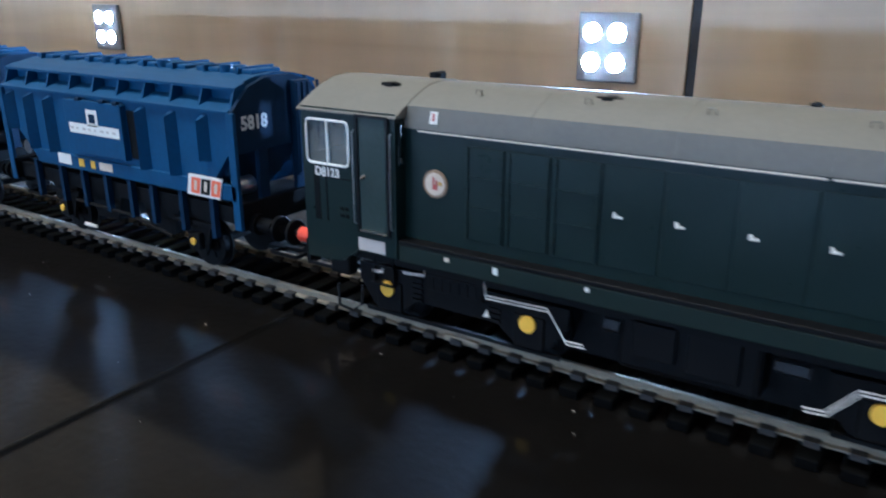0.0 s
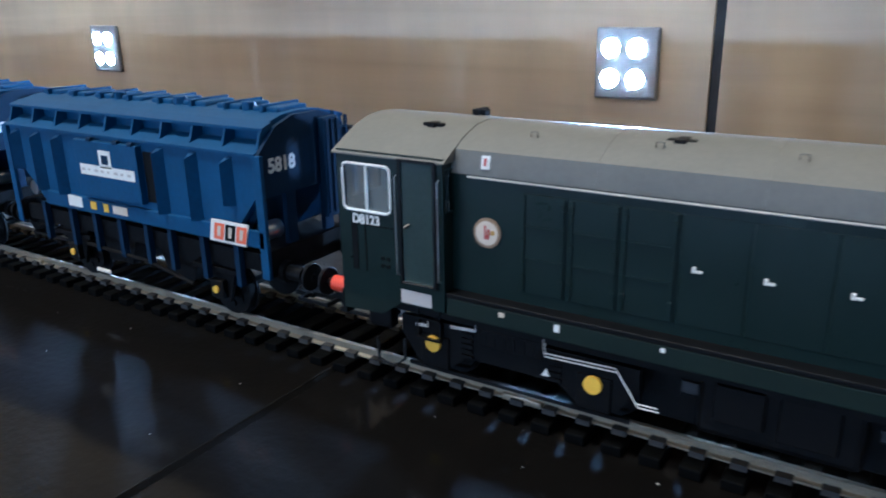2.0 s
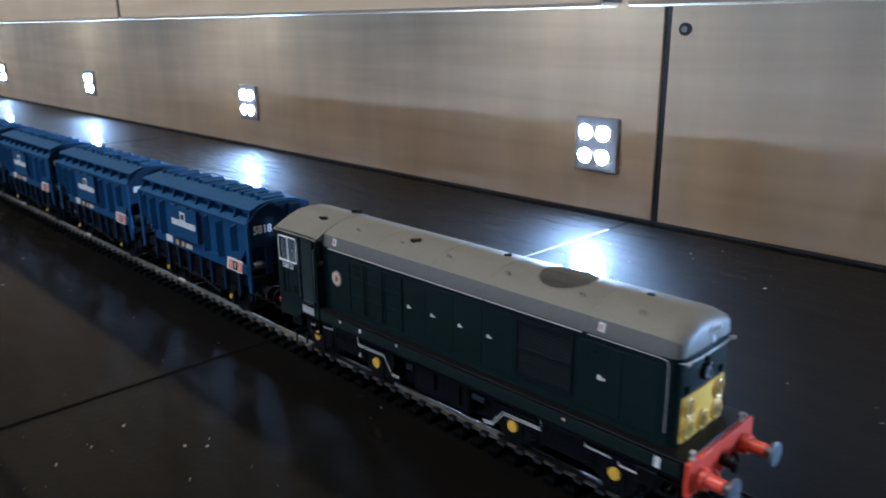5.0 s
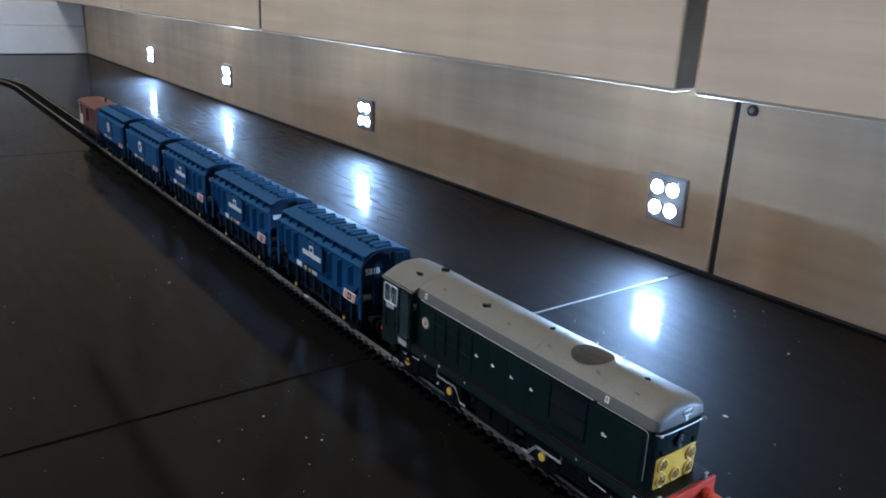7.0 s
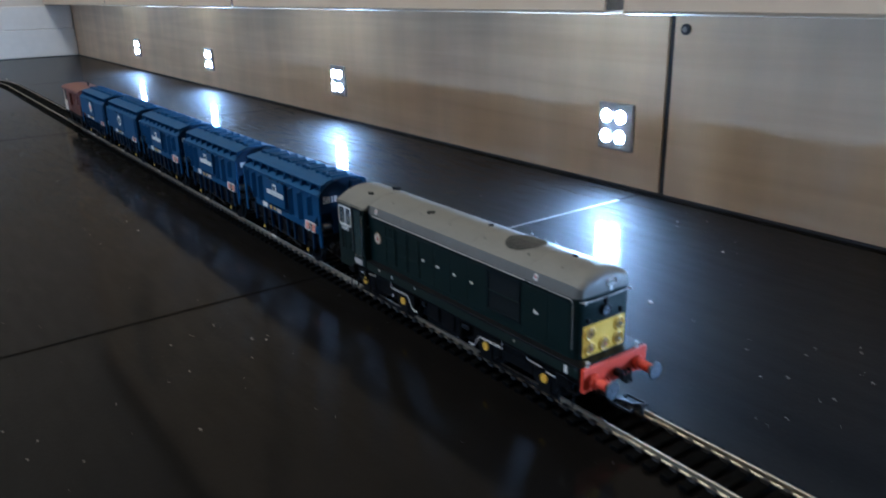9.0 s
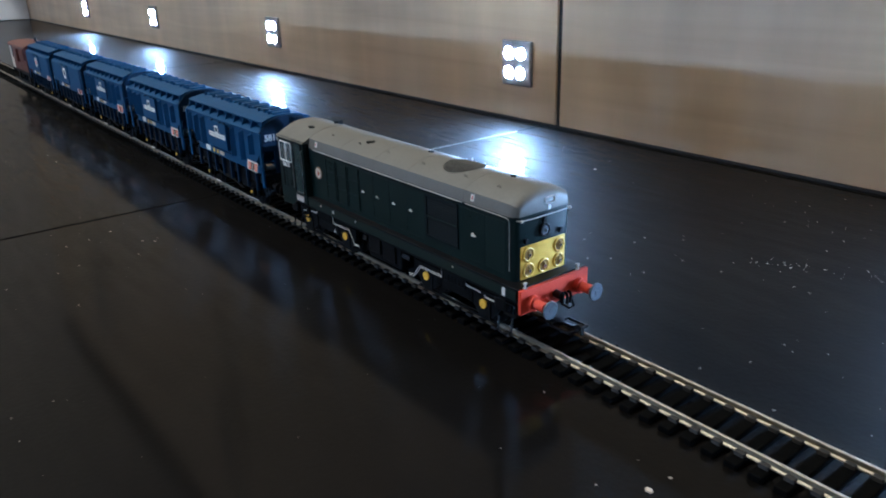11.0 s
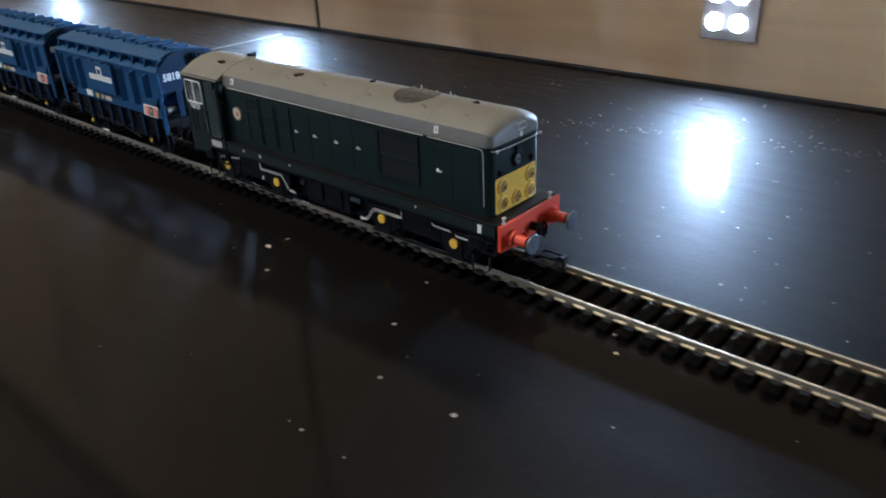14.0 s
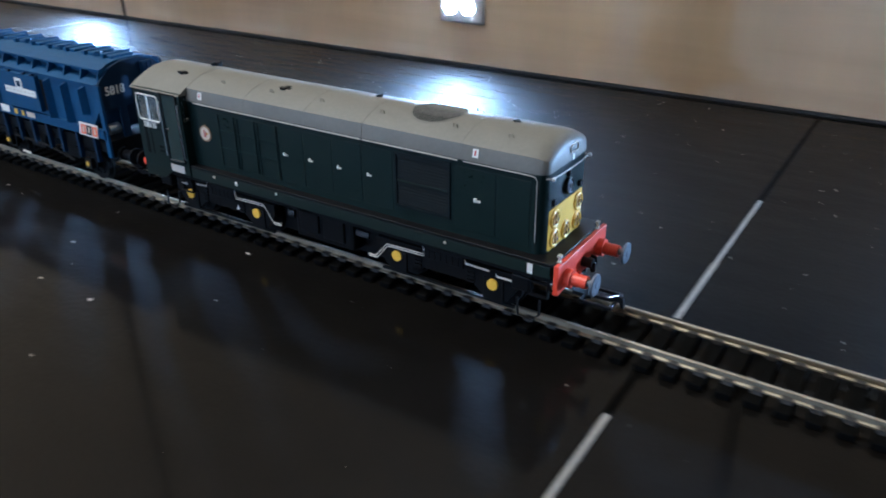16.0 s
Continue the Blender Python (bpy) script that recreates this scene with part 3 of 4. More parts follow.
        for x in (29.8, 48.8):
            box(b, x, x + 0.8, min(s * 13.5, s * 14.3), max(s * 13.5, s * 14.3), 31.3, 46.9)
        gr = mm("radiator_grille", b, GRILLE, L, "black louvred radiator grille")
        mm("grille_backing", new_box(30.4, 49.0, min(s * 13.6, s * 13.88), max(s * 13.6, s * 13.88), 31, 47), GRILLE, gr)
        for k in range(16):
            z = 31.8 + k * 0.95
            b = bmesh.new()
            prism(b, [(s * 13.8, z), (s * 13.98, z - 0.2), (s * 13.98, z - 0.05), (s * 13.8, z + 0.2)], "x", 30.6, 48.8)
            mm("slat", b, GRILLE, gr)
        mm("grille_bar", new_box(30.6, 48.8, min(s * 13.5, s * 14.25), max(s * 13.5, s * 14.25), 38.6, 39.1), GREENSKIRT, gr)
        # gutter rail along the roof edge and down the nose corner
        for a, c in ((-58, 17.2), (18.0, 52.0)):
            mm("gutter_rail", tube(bmesh.new(), [(a, s * 14.15, 49.2), (c, s * 14.15, 49.2)], 0.21), GUTTER, L, "thin bright metal rail under the roof edge")
        pts = [(54.0, s * 14.15, 49.2), (75.0, s * 14.15, 49.2), (76.4, s * 14.0, 48.9), (77.0, s * 13.95, 47.8), (77.1, s * 13.9, 30.0)]
        mm("gutter_rail", tube(bmesh.new(), pts, 0.14), GUTTER, L, "thin bright metal rail bent down the nose corner")
        # crest
        d = cyl(bmesh.new(), (-53.8, s * 13.9, 38.8), "y", 2.9, 0.5, 36)
        crest = mm("crest", d, BROWNPRINT, L, "round painted crest with a red figure")
        mm("crest_field", cyl(bmesh.new(), (-53.8, s * 14.15, 38.8), "y", 2.35, 0.2, 32), CREAM, crest)
        b = new_box(-54.4, -53.2, min(s * 14.1, s * 14.32), max(s * 14.1, s * 14.32), 37.6, 38.6, bevel=0.1)
        box(b, -54.3, -53.9, min(s * 14.1, s * 14.32), max(s * 14.1, s * 14.32), 38.5, 40.3)
        box(b, -53.7, -53.1, min(s * 14.1, s * 14.32), max(s * 14.1, s * 14.32), 38.3, 39.7, bevel=0.2)
        mm("crest_wheel", cyl(bmesh.new(), (-52.5, s * 14.2, 39.0), "y", 0.5, 0.25, 12), BRASS, crest)
        mm("crest_figure", b, MAROON, crest)
    # nose: yellow panel, marker discs, lamp
    rings = []
    for y, x, cut in ((-12.0, 80.2, 1.9), (-11.7, 80.5, 1.1), (-11.2, 80.8, 0.5), (-10.4, 81.15, 0.0), (10.4, 81.15, 0.0), (11.2, 80.8, 0.5), (11.7, 80.5, 1.1), (12.0, 80.2, 1.9)):
        rings.append([(x - 0.7, y, 26.5 + cut), (x, y, 26.5 + cut), (x, y, 38.7 - cut), (x - 0.7, y, 38.7 - cut)])
    panel = mm("nose_panel", loft(bmesh.new(), rings), YELLOW, L, "yellow warning panel wrapped round the nose corners", True)
    for y, z in ((-7.6, 35.4), (-7.4, 29.5), (0.0, 29.4), (7.6, 35.4), (7.4, 29.5)):
        rim = [(81.3, y + 2.35 * math.cos(k * math.tau / 24), z + 2.35 * math.sin(k * math.tau / 24)) for k in range(26)]
        disc = mm("marker_light", tube(bmesh.new(), rim, 0.5, 8), YELLOW, panel, "raised yellow lamp ring", True)
        mm("lamp_groove", cyl(bmesh.new(), (81.25, y, z), "x", 2.1, 0.3, 24), BROWNPRINT, disc)
        mm("lamp_disc", cyl(bmesh.new(), (81.45, y, z), "x", 1.6, 0.4, 24), BRASS, disc, "", True)
        mm("lamp_stay", new_box(81.5, 82.0, y - 0.25, y + 0.25, z - 1.5, z + 1.5), BRASS, disc)
        mm("lens", cyl(bmesh.new(), (82.0, y, z), "x", 0.62, 0.6, 16), CHROME, disc, "small bright lens")
    b = cyl(bmesh.new(), (81.2, 0, 42.8), "x", 2.4, 1.0, 28)
    hl = mm("headlamp", b, BLACKGLOSS, L, "black-rimmed round headlamp", True)
    rim = [(81.7, 2.1 * math.cos(k * math.tau / 24), 42.8 + 2.1 * math.sin(k * math.tau / 24)) for k in range(26)]
    mm("lamp_rim", tube(bmesh.new(), rim, 0.4, 8), BLACKGLOSS, hl, "", True)
    mm("reflector", cyl(bmesh.new(), (81.8, 0, 42.8), "x", 1.5, 0.3, 24), BUFFER, hl)
    mm("lens", cyl(bmesh.new(), (82.1, 0, 42.8), "x", 0.75, 0.5, 20), CHROME, hl, "small bright lens")
    for y, z in ((-8.8, 40.6), (8.2, 40.8), (0.0, 46.4)):
        mm("lamp_bracket", new_box(80.8, 81.8, y - 0.7, y + 0.7, z - 0.9, z + 0.9, bevel=0.15), BLACK, L)
    b = tube(bmesh.new(), [(79.6, -12.6, 48.4), (81.7, -11.6, 48.4), (82.2, -6, 48.4), (82.2, 6, 48.4), (81.7, 11.6, 48.4), (79.6, 12.6, 48.4)], 0.22)
    mm("nose_handrail", b, GUTTER, L, "thin bright handrail round the nose")
    for y in (-11.7, 11.7):
        b = bmesh.new()
        bmesh.ops.create_uvsphere(b, u_segments=10, v_segments=6, radius=0.6, matrix=Matrix.Translation((82.2, y, 48.5)))
        mm("rail_knob", b, GUTTER, L, "", True)
    for ob in L.children_recursive:
        if ob.name.split(".")[0] in ("nose_panel", "headlamp", "lamp_bracket", "nose_handrail", "rail_knob", "nose_rail") or (ob.name.startswith("warning_label") and ob.data.vertices[0].co.x > 0.08):
            ob.location.x -= 0.0014
    # buffer beam
    beam = mm("buffer_beam", new_box(84.6, 86.0, -16.7, 16.7, 17.0, 25.9, bevel=0.15), RED, L, "red buffer beam")
    buffers(L, 86.0, 1, RED, 20.6)
    for y in (-13.8, 12.2):
        b = new_box(84.6, 85.2, y - 0.25, y + 0.25, 24.9, 28.0)
        box(b, 84.4, 85.4, y - 0.7, y + 0.7, 26.0, 26.3)
        box(b, 84.4, 85.4, y - 0.7, y + 0.7, 27.7, 28.2)
        mm("lamp_iron", b, GUTTER, L, "tiny bright lamp iron")
    b = cyl(bmesh.new(), (87.6, 0, 20.6), "x", 1.5, 3.2, 16)
    box(b, 88.6, 90.0, -0.5, 0.5, 18.2, 21.2, bevel=0.2)
    mm("drawhook", b, BLACKGLOSS, beam, "black draw hook")
    for y, m in ((-4.6, RED), (4.6, BLACK), (6.4, BLACK), (-6.4, RED)):
        b = tube(bmesh.new(), [(86.0, y, 19.6), (87.2, y, 19.4), (87.6, y, 18.2), (87.4, y * 0.97, 15.6)], 0.5, 8)
        mm("brake_hose", b, m, beam)
    coupling(L, 84, 1)
    # cab with open windows
    for s in (-1, 1):
        y0, y1 = min(s * 16.3, s * 17.2), max(s * 16.3, s * 17.2)
        b = new_box(-87, -61.5, y0, y1, 22.0, 40.5)
        box(b, -87, -61.5, y0, y1, 49.8, 52.6)
        box(b, -87, -85.3, y0, y1, 40.5, 49.8)
        box(b, -73.9, -61.5, y0, y1, 40.5, 49.8)
        side = mm("cab_side", b, GREEN, L)
        b = bmesh.new()
        prism(b, [(-87, 22), (-72, 22), (-77, 18.6), (-87, 18.2)], "y", y0 + 0.1, y1 - 0.1)
        mm("cab_skirt", b, GREENSKIRT, side)
        # window frame
        yf0, yf1 = min(s * 17.0, s * 17.5), max(s * 17.0, s * 17.5)
        b = bmesh.new()
        loop = []
        for cx, cz, a0 in ((-74.9, 48.8, 0), (-84.4, 48.8, 90), (-84.4, 41.5, 180), (-74.9, 41.5, 270)):
            for k in range(4):
                a = radians(a0 + k * 30)
                loop.append((cx + 1.15 * math.cos(a), s * 17.3, cz + 1.15 * math.sin(a)))
        loop.append(loop[0])
        tube(b, loop + [loop[1]], 0.29)
        win = mm("window_frame", b, WHITE, side, "white window frame with rounded corners")
        mm("mullion", new_box(-79.8, -79.4, yf0, yf1, 40.6, 49.7), WHITE, win)
        for a, c in ((-85.2, -79.8), (-79.4, -74.0)):
            g = mm("pane", new_box(a, c, min(s * 16.6, s * 16.85), max(s * 16.6, s * 16.85), 40.6, 49.7), GLASS, win, "tinted cab glass")
            g.visible_shadow = False
        # door
        b = new_box(-71.3, -63.3, min(s * 17.1, s * 17.45), max(s * 17.1, s * 17.45), 27.2, 51.6, bevel=0.15)
        door = mm("cab_door", b, DOORGREEN, side, "recessed cab door with handrails")
        b = new_box(-71.6, -70.9, min(s * 17.1, s * 17.8), max(s * 17.1, s * 17.8), 26.6, 52.0)
        box(b, -63.6, -62.9, min(s * 17.1, s * 17.8), max(s * 17.1, s * 17.8), 26.6, 52.0)
        box(b, -70.9, -63.6, min(s * 17.1, s * 17.8), max(s * 17.1, s * 17.8), 51.4, 52.0)
        mm("door_frame", b, BLACKGLOSS, door)
        mm("door_sill", new_box(-70.9, -63.6, min(s * 17.4, s * 17.9), max(s * 17.4, s * 17.9), 26.9, 27.3), CHROME, door, "bright metal door sill")
        b = tube(bmesh.new(), [(-69.8, s * 17.5, 38.4), (-69.8, s * 18.1, 38.6), (-68.6, s * 18.1, 39.4)], 0.34)
        mm("door_handle", b, CHROME, door, "bright door handle")
        for x in (-72.2, -62.4):
            b = tube(bmesh.new(), [(x, s * 17.2, 28.2), (x, s * 17.9, 28.5), (x, s * 17.9, 48.3), (x, s * 17.2, 48.6)], 0.15)
            mm("handrail", b, STEEL, side, "thin upright handrail")
        mm("step_plate", new_box(-71.8, -64.5, min(s * 17.2, s * 17.35), max(s * 17.2, s * 17.35), 22.4, 25.2), PLATE, side, "plain greyish white plate")
        b = new_box(-84.0, -82.4, min(s * 17.15, s * 17.3), max(s * 17.15, s * 17.3), 27.5, 37.6)
        box(b, -80.6, -80.2, min(s * 17.15, s * 17.32), max(s * 17.15, s * 17.32), 27.5, 37.6)
        box(b, -80.2, -72.8, min(s * 17.15, s * 17.28), max(s * 17.15, s * 17.28), 37.4, 37.7)
        for x in (-76.6, -75.2):
            for z in (29.0, 30.6):
                box(b, x, x + 0.8, min(s * 17.15, s * 17.45), max(s * 17.15, s * 17.45), z, z + 0.7)
        mm("panel_joint", b, BLACK, side, "dark panel joints and slots")
        m = Matrix.Translation((-0.0836 if s < 0 else -0.0765, s * 0.01722, 0.0376)) @ (NEARSIDE if s < 0 else Matrix.Rotation(math.pi, 4, "Z") @ NEARSIDE)
        lettering("running_number", "D8123", 0.0029, WHITE, side, m, "white running number", 0.00005, 0.88)
    b = new_box(-87, -86.2, -16.2, 16.2, 19.0, 42.0)
    for h, z0, z1 in ((16.2, 50.0, 52.0), (13.0, 52.0, 53.8), (9.2, 53.8, 55.6)):
        box(b, -87, -86.2, -h, h, z0, z1)
    for y0, y1 in ((-16.2, -13.4), (-3.5, 3.5), (13.4, 16.2)):
        box(b, -87, -86.2, y0, y1, 42.0, 50.0)
    mm("cab_rear", b, GREEN, L)
    b = new_box(-62.4, -61.6, -16.2, 16.2, 26.2, 42.0)
    for h, z0, z1 in ((13.6, 42.0, 50.6), (16.2, 50.6, 52.0), (13.0, 52.0, 53.8), (9.2, 53.8, 55.6)):
        box(b, -62.4, -61.6, -h, h, z0, z1)
    for s in (-1, 1):
        tube(b, [(-61.4, s * 13.9, 42.2), (-61.4, s * 15.8, 42.2), (-61.4, s * 15.9, 50.4), (-61.4, s * 13.9, 50.4)], 0.25)
    mm("cab_front", b, GREEN, L)
    mm("cab_floor", new_box(-86.2, -62.4, -16.2, 16.2, 25.4, 26.2), BLACK, L)
    b = new_box(-78, -66, -6, 6, 26.2, 38, bevel=0.5)
    box(b, -84, -80, 4, 10, 26.2, 40, bevel=0.5)
    mm("control_desk", b, BROWNPRINT, L, "brown cab interior")
    b = bmesh.new()
    prism(b, cab_profile(), "x", -87.9, -61.0)
    mm("cab_roof", b, GREY, L, "grey curved cab roof", True)
    mm("rear_beam", new_box(-88.2, -87.0, -16.6, 16.6, 16.4, 22.0, bevel=0.15), BLACK, L)
    buffers(L, -88.0, -1, RED, 20.4, BLACK)
    coupling(L, -86, -1)
    # tank and boxes between the bogies
    b = new_box(-13, 12.5, -14.6, 14.6, 9.5, 20.5, bevel=1.2)
    mm("fuel_tank", b, BLACK, L)
    for s in (-1, 1):
        b = bmesh.new()
        prism(b, [(s * 14.7, 16.2), (s * 15.6, 17.0), (s * 15.2, 18.9), (s * 14.4, 18.9)], "x", -15.5, -12.6)
        mm("filler_plate", b, BLACKGLOSS, L, "glossy tilted black plate beside the tank")
        mm("filler_plate", prism(bmesh.new(), [(s * 14.7, 16.2), (s * 15.6, 17.0), (s * 15.2, 18.6), (s * 14.4, 18.6)], "x", 14.2, 19.5), BLACKGLOSS, L, "tilted black plate beside the tank")
        mm("battery_box", new_box(-10, -2, min(s * 14, s * 15.6), max(s * 14, s * 15.6), 13, 20.6, bevel=0.3), BLACKGLOSS, L)
        mm("battery_box", new_box(0, 9, min(s * 14, s * 15.4), max(s * 14, s * 15.4), 12, 20.6, bevel=0.3), BLACKGLOSS, L)
    mm("inner_frame", new_box(-34, 34, -8.5, 8.5, 7.2, 19.5, bevel=0.4), BLACK, L)
    wheels = []
    for c in (-48.3, 47.8):
        b = new_box(-10, 10, -11, 11, 13, 19)
        for s in (-1, 1):
            y0, y1 = min(s * 13.2, s * 14.6), max(s * 13.2, s * 14.6)
            prism(b, [(-25.5, 18.5), (25.5, 18.5), (25.5, 14.5), (21.5, 9.0), (13.5, 9.0), (10, 12.0), (-10, 12.0), (-13.5, 9.0), (-21.5, 9.0), (-25.5, 14.5)], "y", y0, y1)
            for x in (-17.2, 17.2):
                box(b, x - 3.4, x + 3.4, y0 - 0.5, y1 + 0.5, 8.4, 15.4, bevel=0.3)
            for x in (-9.5, 9.5):
                for k in range(5):
                    box(b, x - 1.3, x + 1.3, y0 - 0.6, y1 + 0.6, 12.2 + k * 1.2, 12.9 + k * 1.2)
            box(b, -7, 7, y0 - 0.7, y1 + 0.7, 15.8, 19.6, bevel=0.3)
            for k in range(6):
                box(b, -6 + k * 2.1, -5 + k * 2.1, y0 - 0.9, y1 + 0.9, 16.4, 19.0)
            box(b, -24, 24, y0 + 0.2, y1 - 0.2, 7.2, 8.0)
        bogie = mm("bogie", b, BLACK, L, "black bogie with ribbed springs and yellow axle covers")
        bogie.location = (c * 0.001, 0, 0)
        for s in (-1, 1):
            for x in (-17.3, 17.2):
                mm("axle_cover", cyl(bmesh.new(), (x, s * 15.4, 13.8), "y", 1.75, 0.7, 24), YELLOW, bogie, "round yellow axle cover", True)
            y = s * 15.7
            if c < 0:
                wire_pair(bogie, [(7.4, 20.6), (7.4, 17.9), (21.4, 18.3), (25.4, 12.5), (29.2, 12.6)], y)
                wire_pair(bogie, [(-13.0, 18.8), (-7.4, 19.2), (-7.2, 20.2)], y, 0.35)
                wire_pair(bogie, [(-21.4, 17.6), (-18.4, 17.8), (-18.4, 18.8)], y, 0.35)
                b = bmesh.new()
                prism(b, [(6.9, 13.0), (8.5, 13.1), (7.9, 14.6)], "y", min(s * 15.0, s * 15.3), max(s * 15.0, s * 15.3))
                mm("marking", b, WHITE, bogie, "small white triangle")
            else:
                wire_pair(bogie, [(-28.6, 11.8), (-25.3, 12.0), (-21.0, 17.1), (-7.0, 17.4), (-7.0, 20.0)], y)
                wire_pair(bogie, [(7.9, 19.4), (7.9, 18.5), (16.0, 18.3)], y, 0.35)
                wire_pair(bogie, [(18.4, 17.9), (18.5, 17.2), (23.5, 17.2)], y, 0.3)
        for x in (-17.25, 17.25):
            wheels.append((wheelset(bogie, x, 7.2), 7.2))
    # steps and hanging pipes
    for x in (-66.4, 80.0):
        for s in (-1, 1):
            b = new_box(x - 2.9, x - 2.4, min(s * 14.8, s * 15.8), max(s * 14.8, s * 15.8), 14.6, 22.0)
            box(b, x + 2.4, x + 2.9, min(s * 14.8, s * 15.8), max(s * 14.8, s * 15.8), 14.6, 22.0)
            for z in (14.6, 19.0):
                box(b, x - 2.9, x + 2.9, min(s * 15.2, s * 16.4), max(s * 15.2, s * 16.4), z, z + 0.5)
            mm("cab_step" if x < 0 else "front_step", b, BLACKGLOSS, L, "black hanging step frame")
    for x in (-77.0, 76.0):
        for s in (-1, 1):
            b = tube(bmesh.new(), [(x + 4.0, s * 15.0, 13), (x + 4.6, s * 16.0, 8.8), (x + 2, s * 16.4, 6.8), (x - 2, s * 16.2, 7.2), (x - 3, s * 15.2, 12)], 0.4)
            mm("sand_pipe", b, BLACKGLOSS, L)
            b = new_box(x - 5, x + 1, min(s * 12.6, s * 15.6), max(s * 12.6, s * 15.6), 14.5, 19.5, bevel=0.6)
            mm("sand_box", b, BLACKGLOSS, L)
    return L, wheels


def hopper_wagon(number, decal, label):
    W = thing("hopper_wagon", label, "wagon", "blue hopper wagons")
    b = bmesh.new()
    prism(b, [(-49.5, 48.4), (49.5, 48.4), (49.5, 39.0), (43, 31.5), (40, 27.2), (-36, 27.2), (-49.5, 40.0)], "y", -15.8, 15.8)
    mm("hopper", b, BLUE, W)
    for s in (-1, 1):
        lo, hi = (lambda a, c: (min(s * a, s * c), max(s * a, s * c)))(15.6, 16.7)
        b = new_box(-35.5, 51.5, lo, hi, 27.0, 31.0, bevel=0.15)
        sole = mm("side_rail", b, BLUE, W)
        for x in (-51.0, 51.0):
            mm("corner_post", new_box(x - 1.2, x + 1.2, lo, hi, 19.6, 48.6, bevel=0.15), BLUE, W)
        for x in (-45.5, -35.2, -25.0, 17.4, 29.5, 41.4):
            if decal >= 3:
                break
            b = bmesh.new()
            z0 = 30.8 if abs(x) < 40 else 36.0
            foot = [(x - 1.0, s * 15.7, z0), (x + 1.2, s * 15.7, z0), (x - 0.5, s * 18.3, z0 + 0.3)]
            head = [(x - 1.0, s * 15.7, 47.6), (x + 1.2, s * 15.7, 47.6), (x - 0.5, s * 18.3, 46.2)]
            loft(b, [foot, head])
            mm("rib", b, BLUE, W)
        # sliding door panel
        b = new_box(-16.0, 10.0, min(s * 15.7, s * 17.6), max(s * 15.7, s * 17.6), 32.4, 47.4, bevel=0.2)
        panel = mm("side_panel", b, BLUE, W, "flat panel with white lettering bar")
        if decal < 3:
            mm("panel_gap", new_box(10.4, 14.6, min(s * 15.7, s * 15.92), max(s * 15.7, s * 15.92), 33, 46), BLACK, W)
        else:
            for a0, c0 in ((-48.5, -17), (11, 48.5)):
                mm("side_sheet", new_box(a0, c0, min(s * 15.7, s * 17.2), max(s * 15.7, s * 17.2), 31.0, 48.2, bevel=0.2), BLUE, W)
        for x in (-9, 2, 8):
            mm("panel_hinge", cyl(bmesh.new(), (x, s * 17.2, 47.6), "x", 0.6, 1.8, 10), BLUEDARK, panel)
        yd0, yd1 = min(s * 17.55, s * 17.7), max(s * 17.55, s * 17.7)
        if decal < 3:
            mm("lettering_bar", new_box(-14.2, 8.6, yd0, yd1, 38.2, 41.0), WHITE, panel, "white bar of small writing")
            for k, w in enumerate((1.5, 0.9, 1.7, 1.2, 0.8, 1.6, 1.1, 1.4)):
                mm("writing_bar", new_box(-13.6 + k * 2.75, -13.6 + k * 2.75 + w, yd0 - 0.04, yd1 + 0.04, 39.3, 39.9), PLATE, panel)
            d = mm("logo_square", new_box(-5.5, -0.5, yd0, yd1, 40.6, 45.2), WHITE, panel)
            mm("logo_mark", new_box(-4.4, -1.6, yd0 - 0.05, yd1 + 0.05, 41.6, 44.0), BLUEDARK, d)
        else:
            d = mm("logo_disc", cyl(bmesh.new(), (-2, (yd0 + yd1) / 2, 41), "y", 5.0, 0.2, 28), WHITE, panel, "white round logo")
            mm("logo_mark", cyl(bmesh.new(), (-2, (yd0 + yd1) / 2, 41), "y", 2.6, 0.3, 24), ORANGE if decal == 4 else BLUEDARK, d)
        ys0, ys1 = min(s * 16.65, s * 16.85), max(s * 16.65, s * 16.85)
        mm("data_panel", new_box(-24.0, -17.6, ys0, ys1, 28.0, 31.0), WHITE, sole, "white data panel")
        for x, m, w in ((-12.5, YELLOW, 1.3), (-7.0, YELLOW, 1.0), (-1.0, CREAM, 3.0)):
            mm("data_mark", new_box(x - w, x + w, ys0, ys1, 28.2, 30.4), m, sole)
        # owner's sign: three coloured squares
        b = bmesh.new()
        y0, y1 = min(s * 16.6, s * 17.0), max(s * 16.6, s * 17.0)
        prism(b, [(33.4, 26.8), (45.6, 26.8), (47.0, 32.2), (34.6, 32.2)], "y", y0, y1)
        sign = mm("owner_sign", b, WHITE, W, "cream sign with orange and black squares")
        for k, m in enumerate((ORANGE, BLACK, ORANGE)):
            x = 34.9 + k * 3.75
            q = mm("sign_square", prism(bmesh.new(), [(x, 27.4), (x + 3.3, 27.4), (x + 4.2, 31.5), (x + 0.8, 31.5)], "y", y0 - 0.06, y1 + 0.06), m, sign)
            mm("sign_mark", prism(bmesh.new(), [(x + 1.3, 28.2), (x + 2.3, 28.2), (x + 2.9, 30.8), (x + 1.8, 30.8)], "y", y0 - 0.1, y1 + 0.1), CREAM, q)
        # shoulder, slot brackets and roof lip
        b = bmesh.new()
        prism(b, [(s * 16.6, 48.3), (s * 16.6, 48.9), (s * 11.4, 50.9), (s * 11.0, 50.9), (s * 11.0, 48.3)], "x", -50.5, 50.5)
        mm("shoulder", b, BLUE, W)
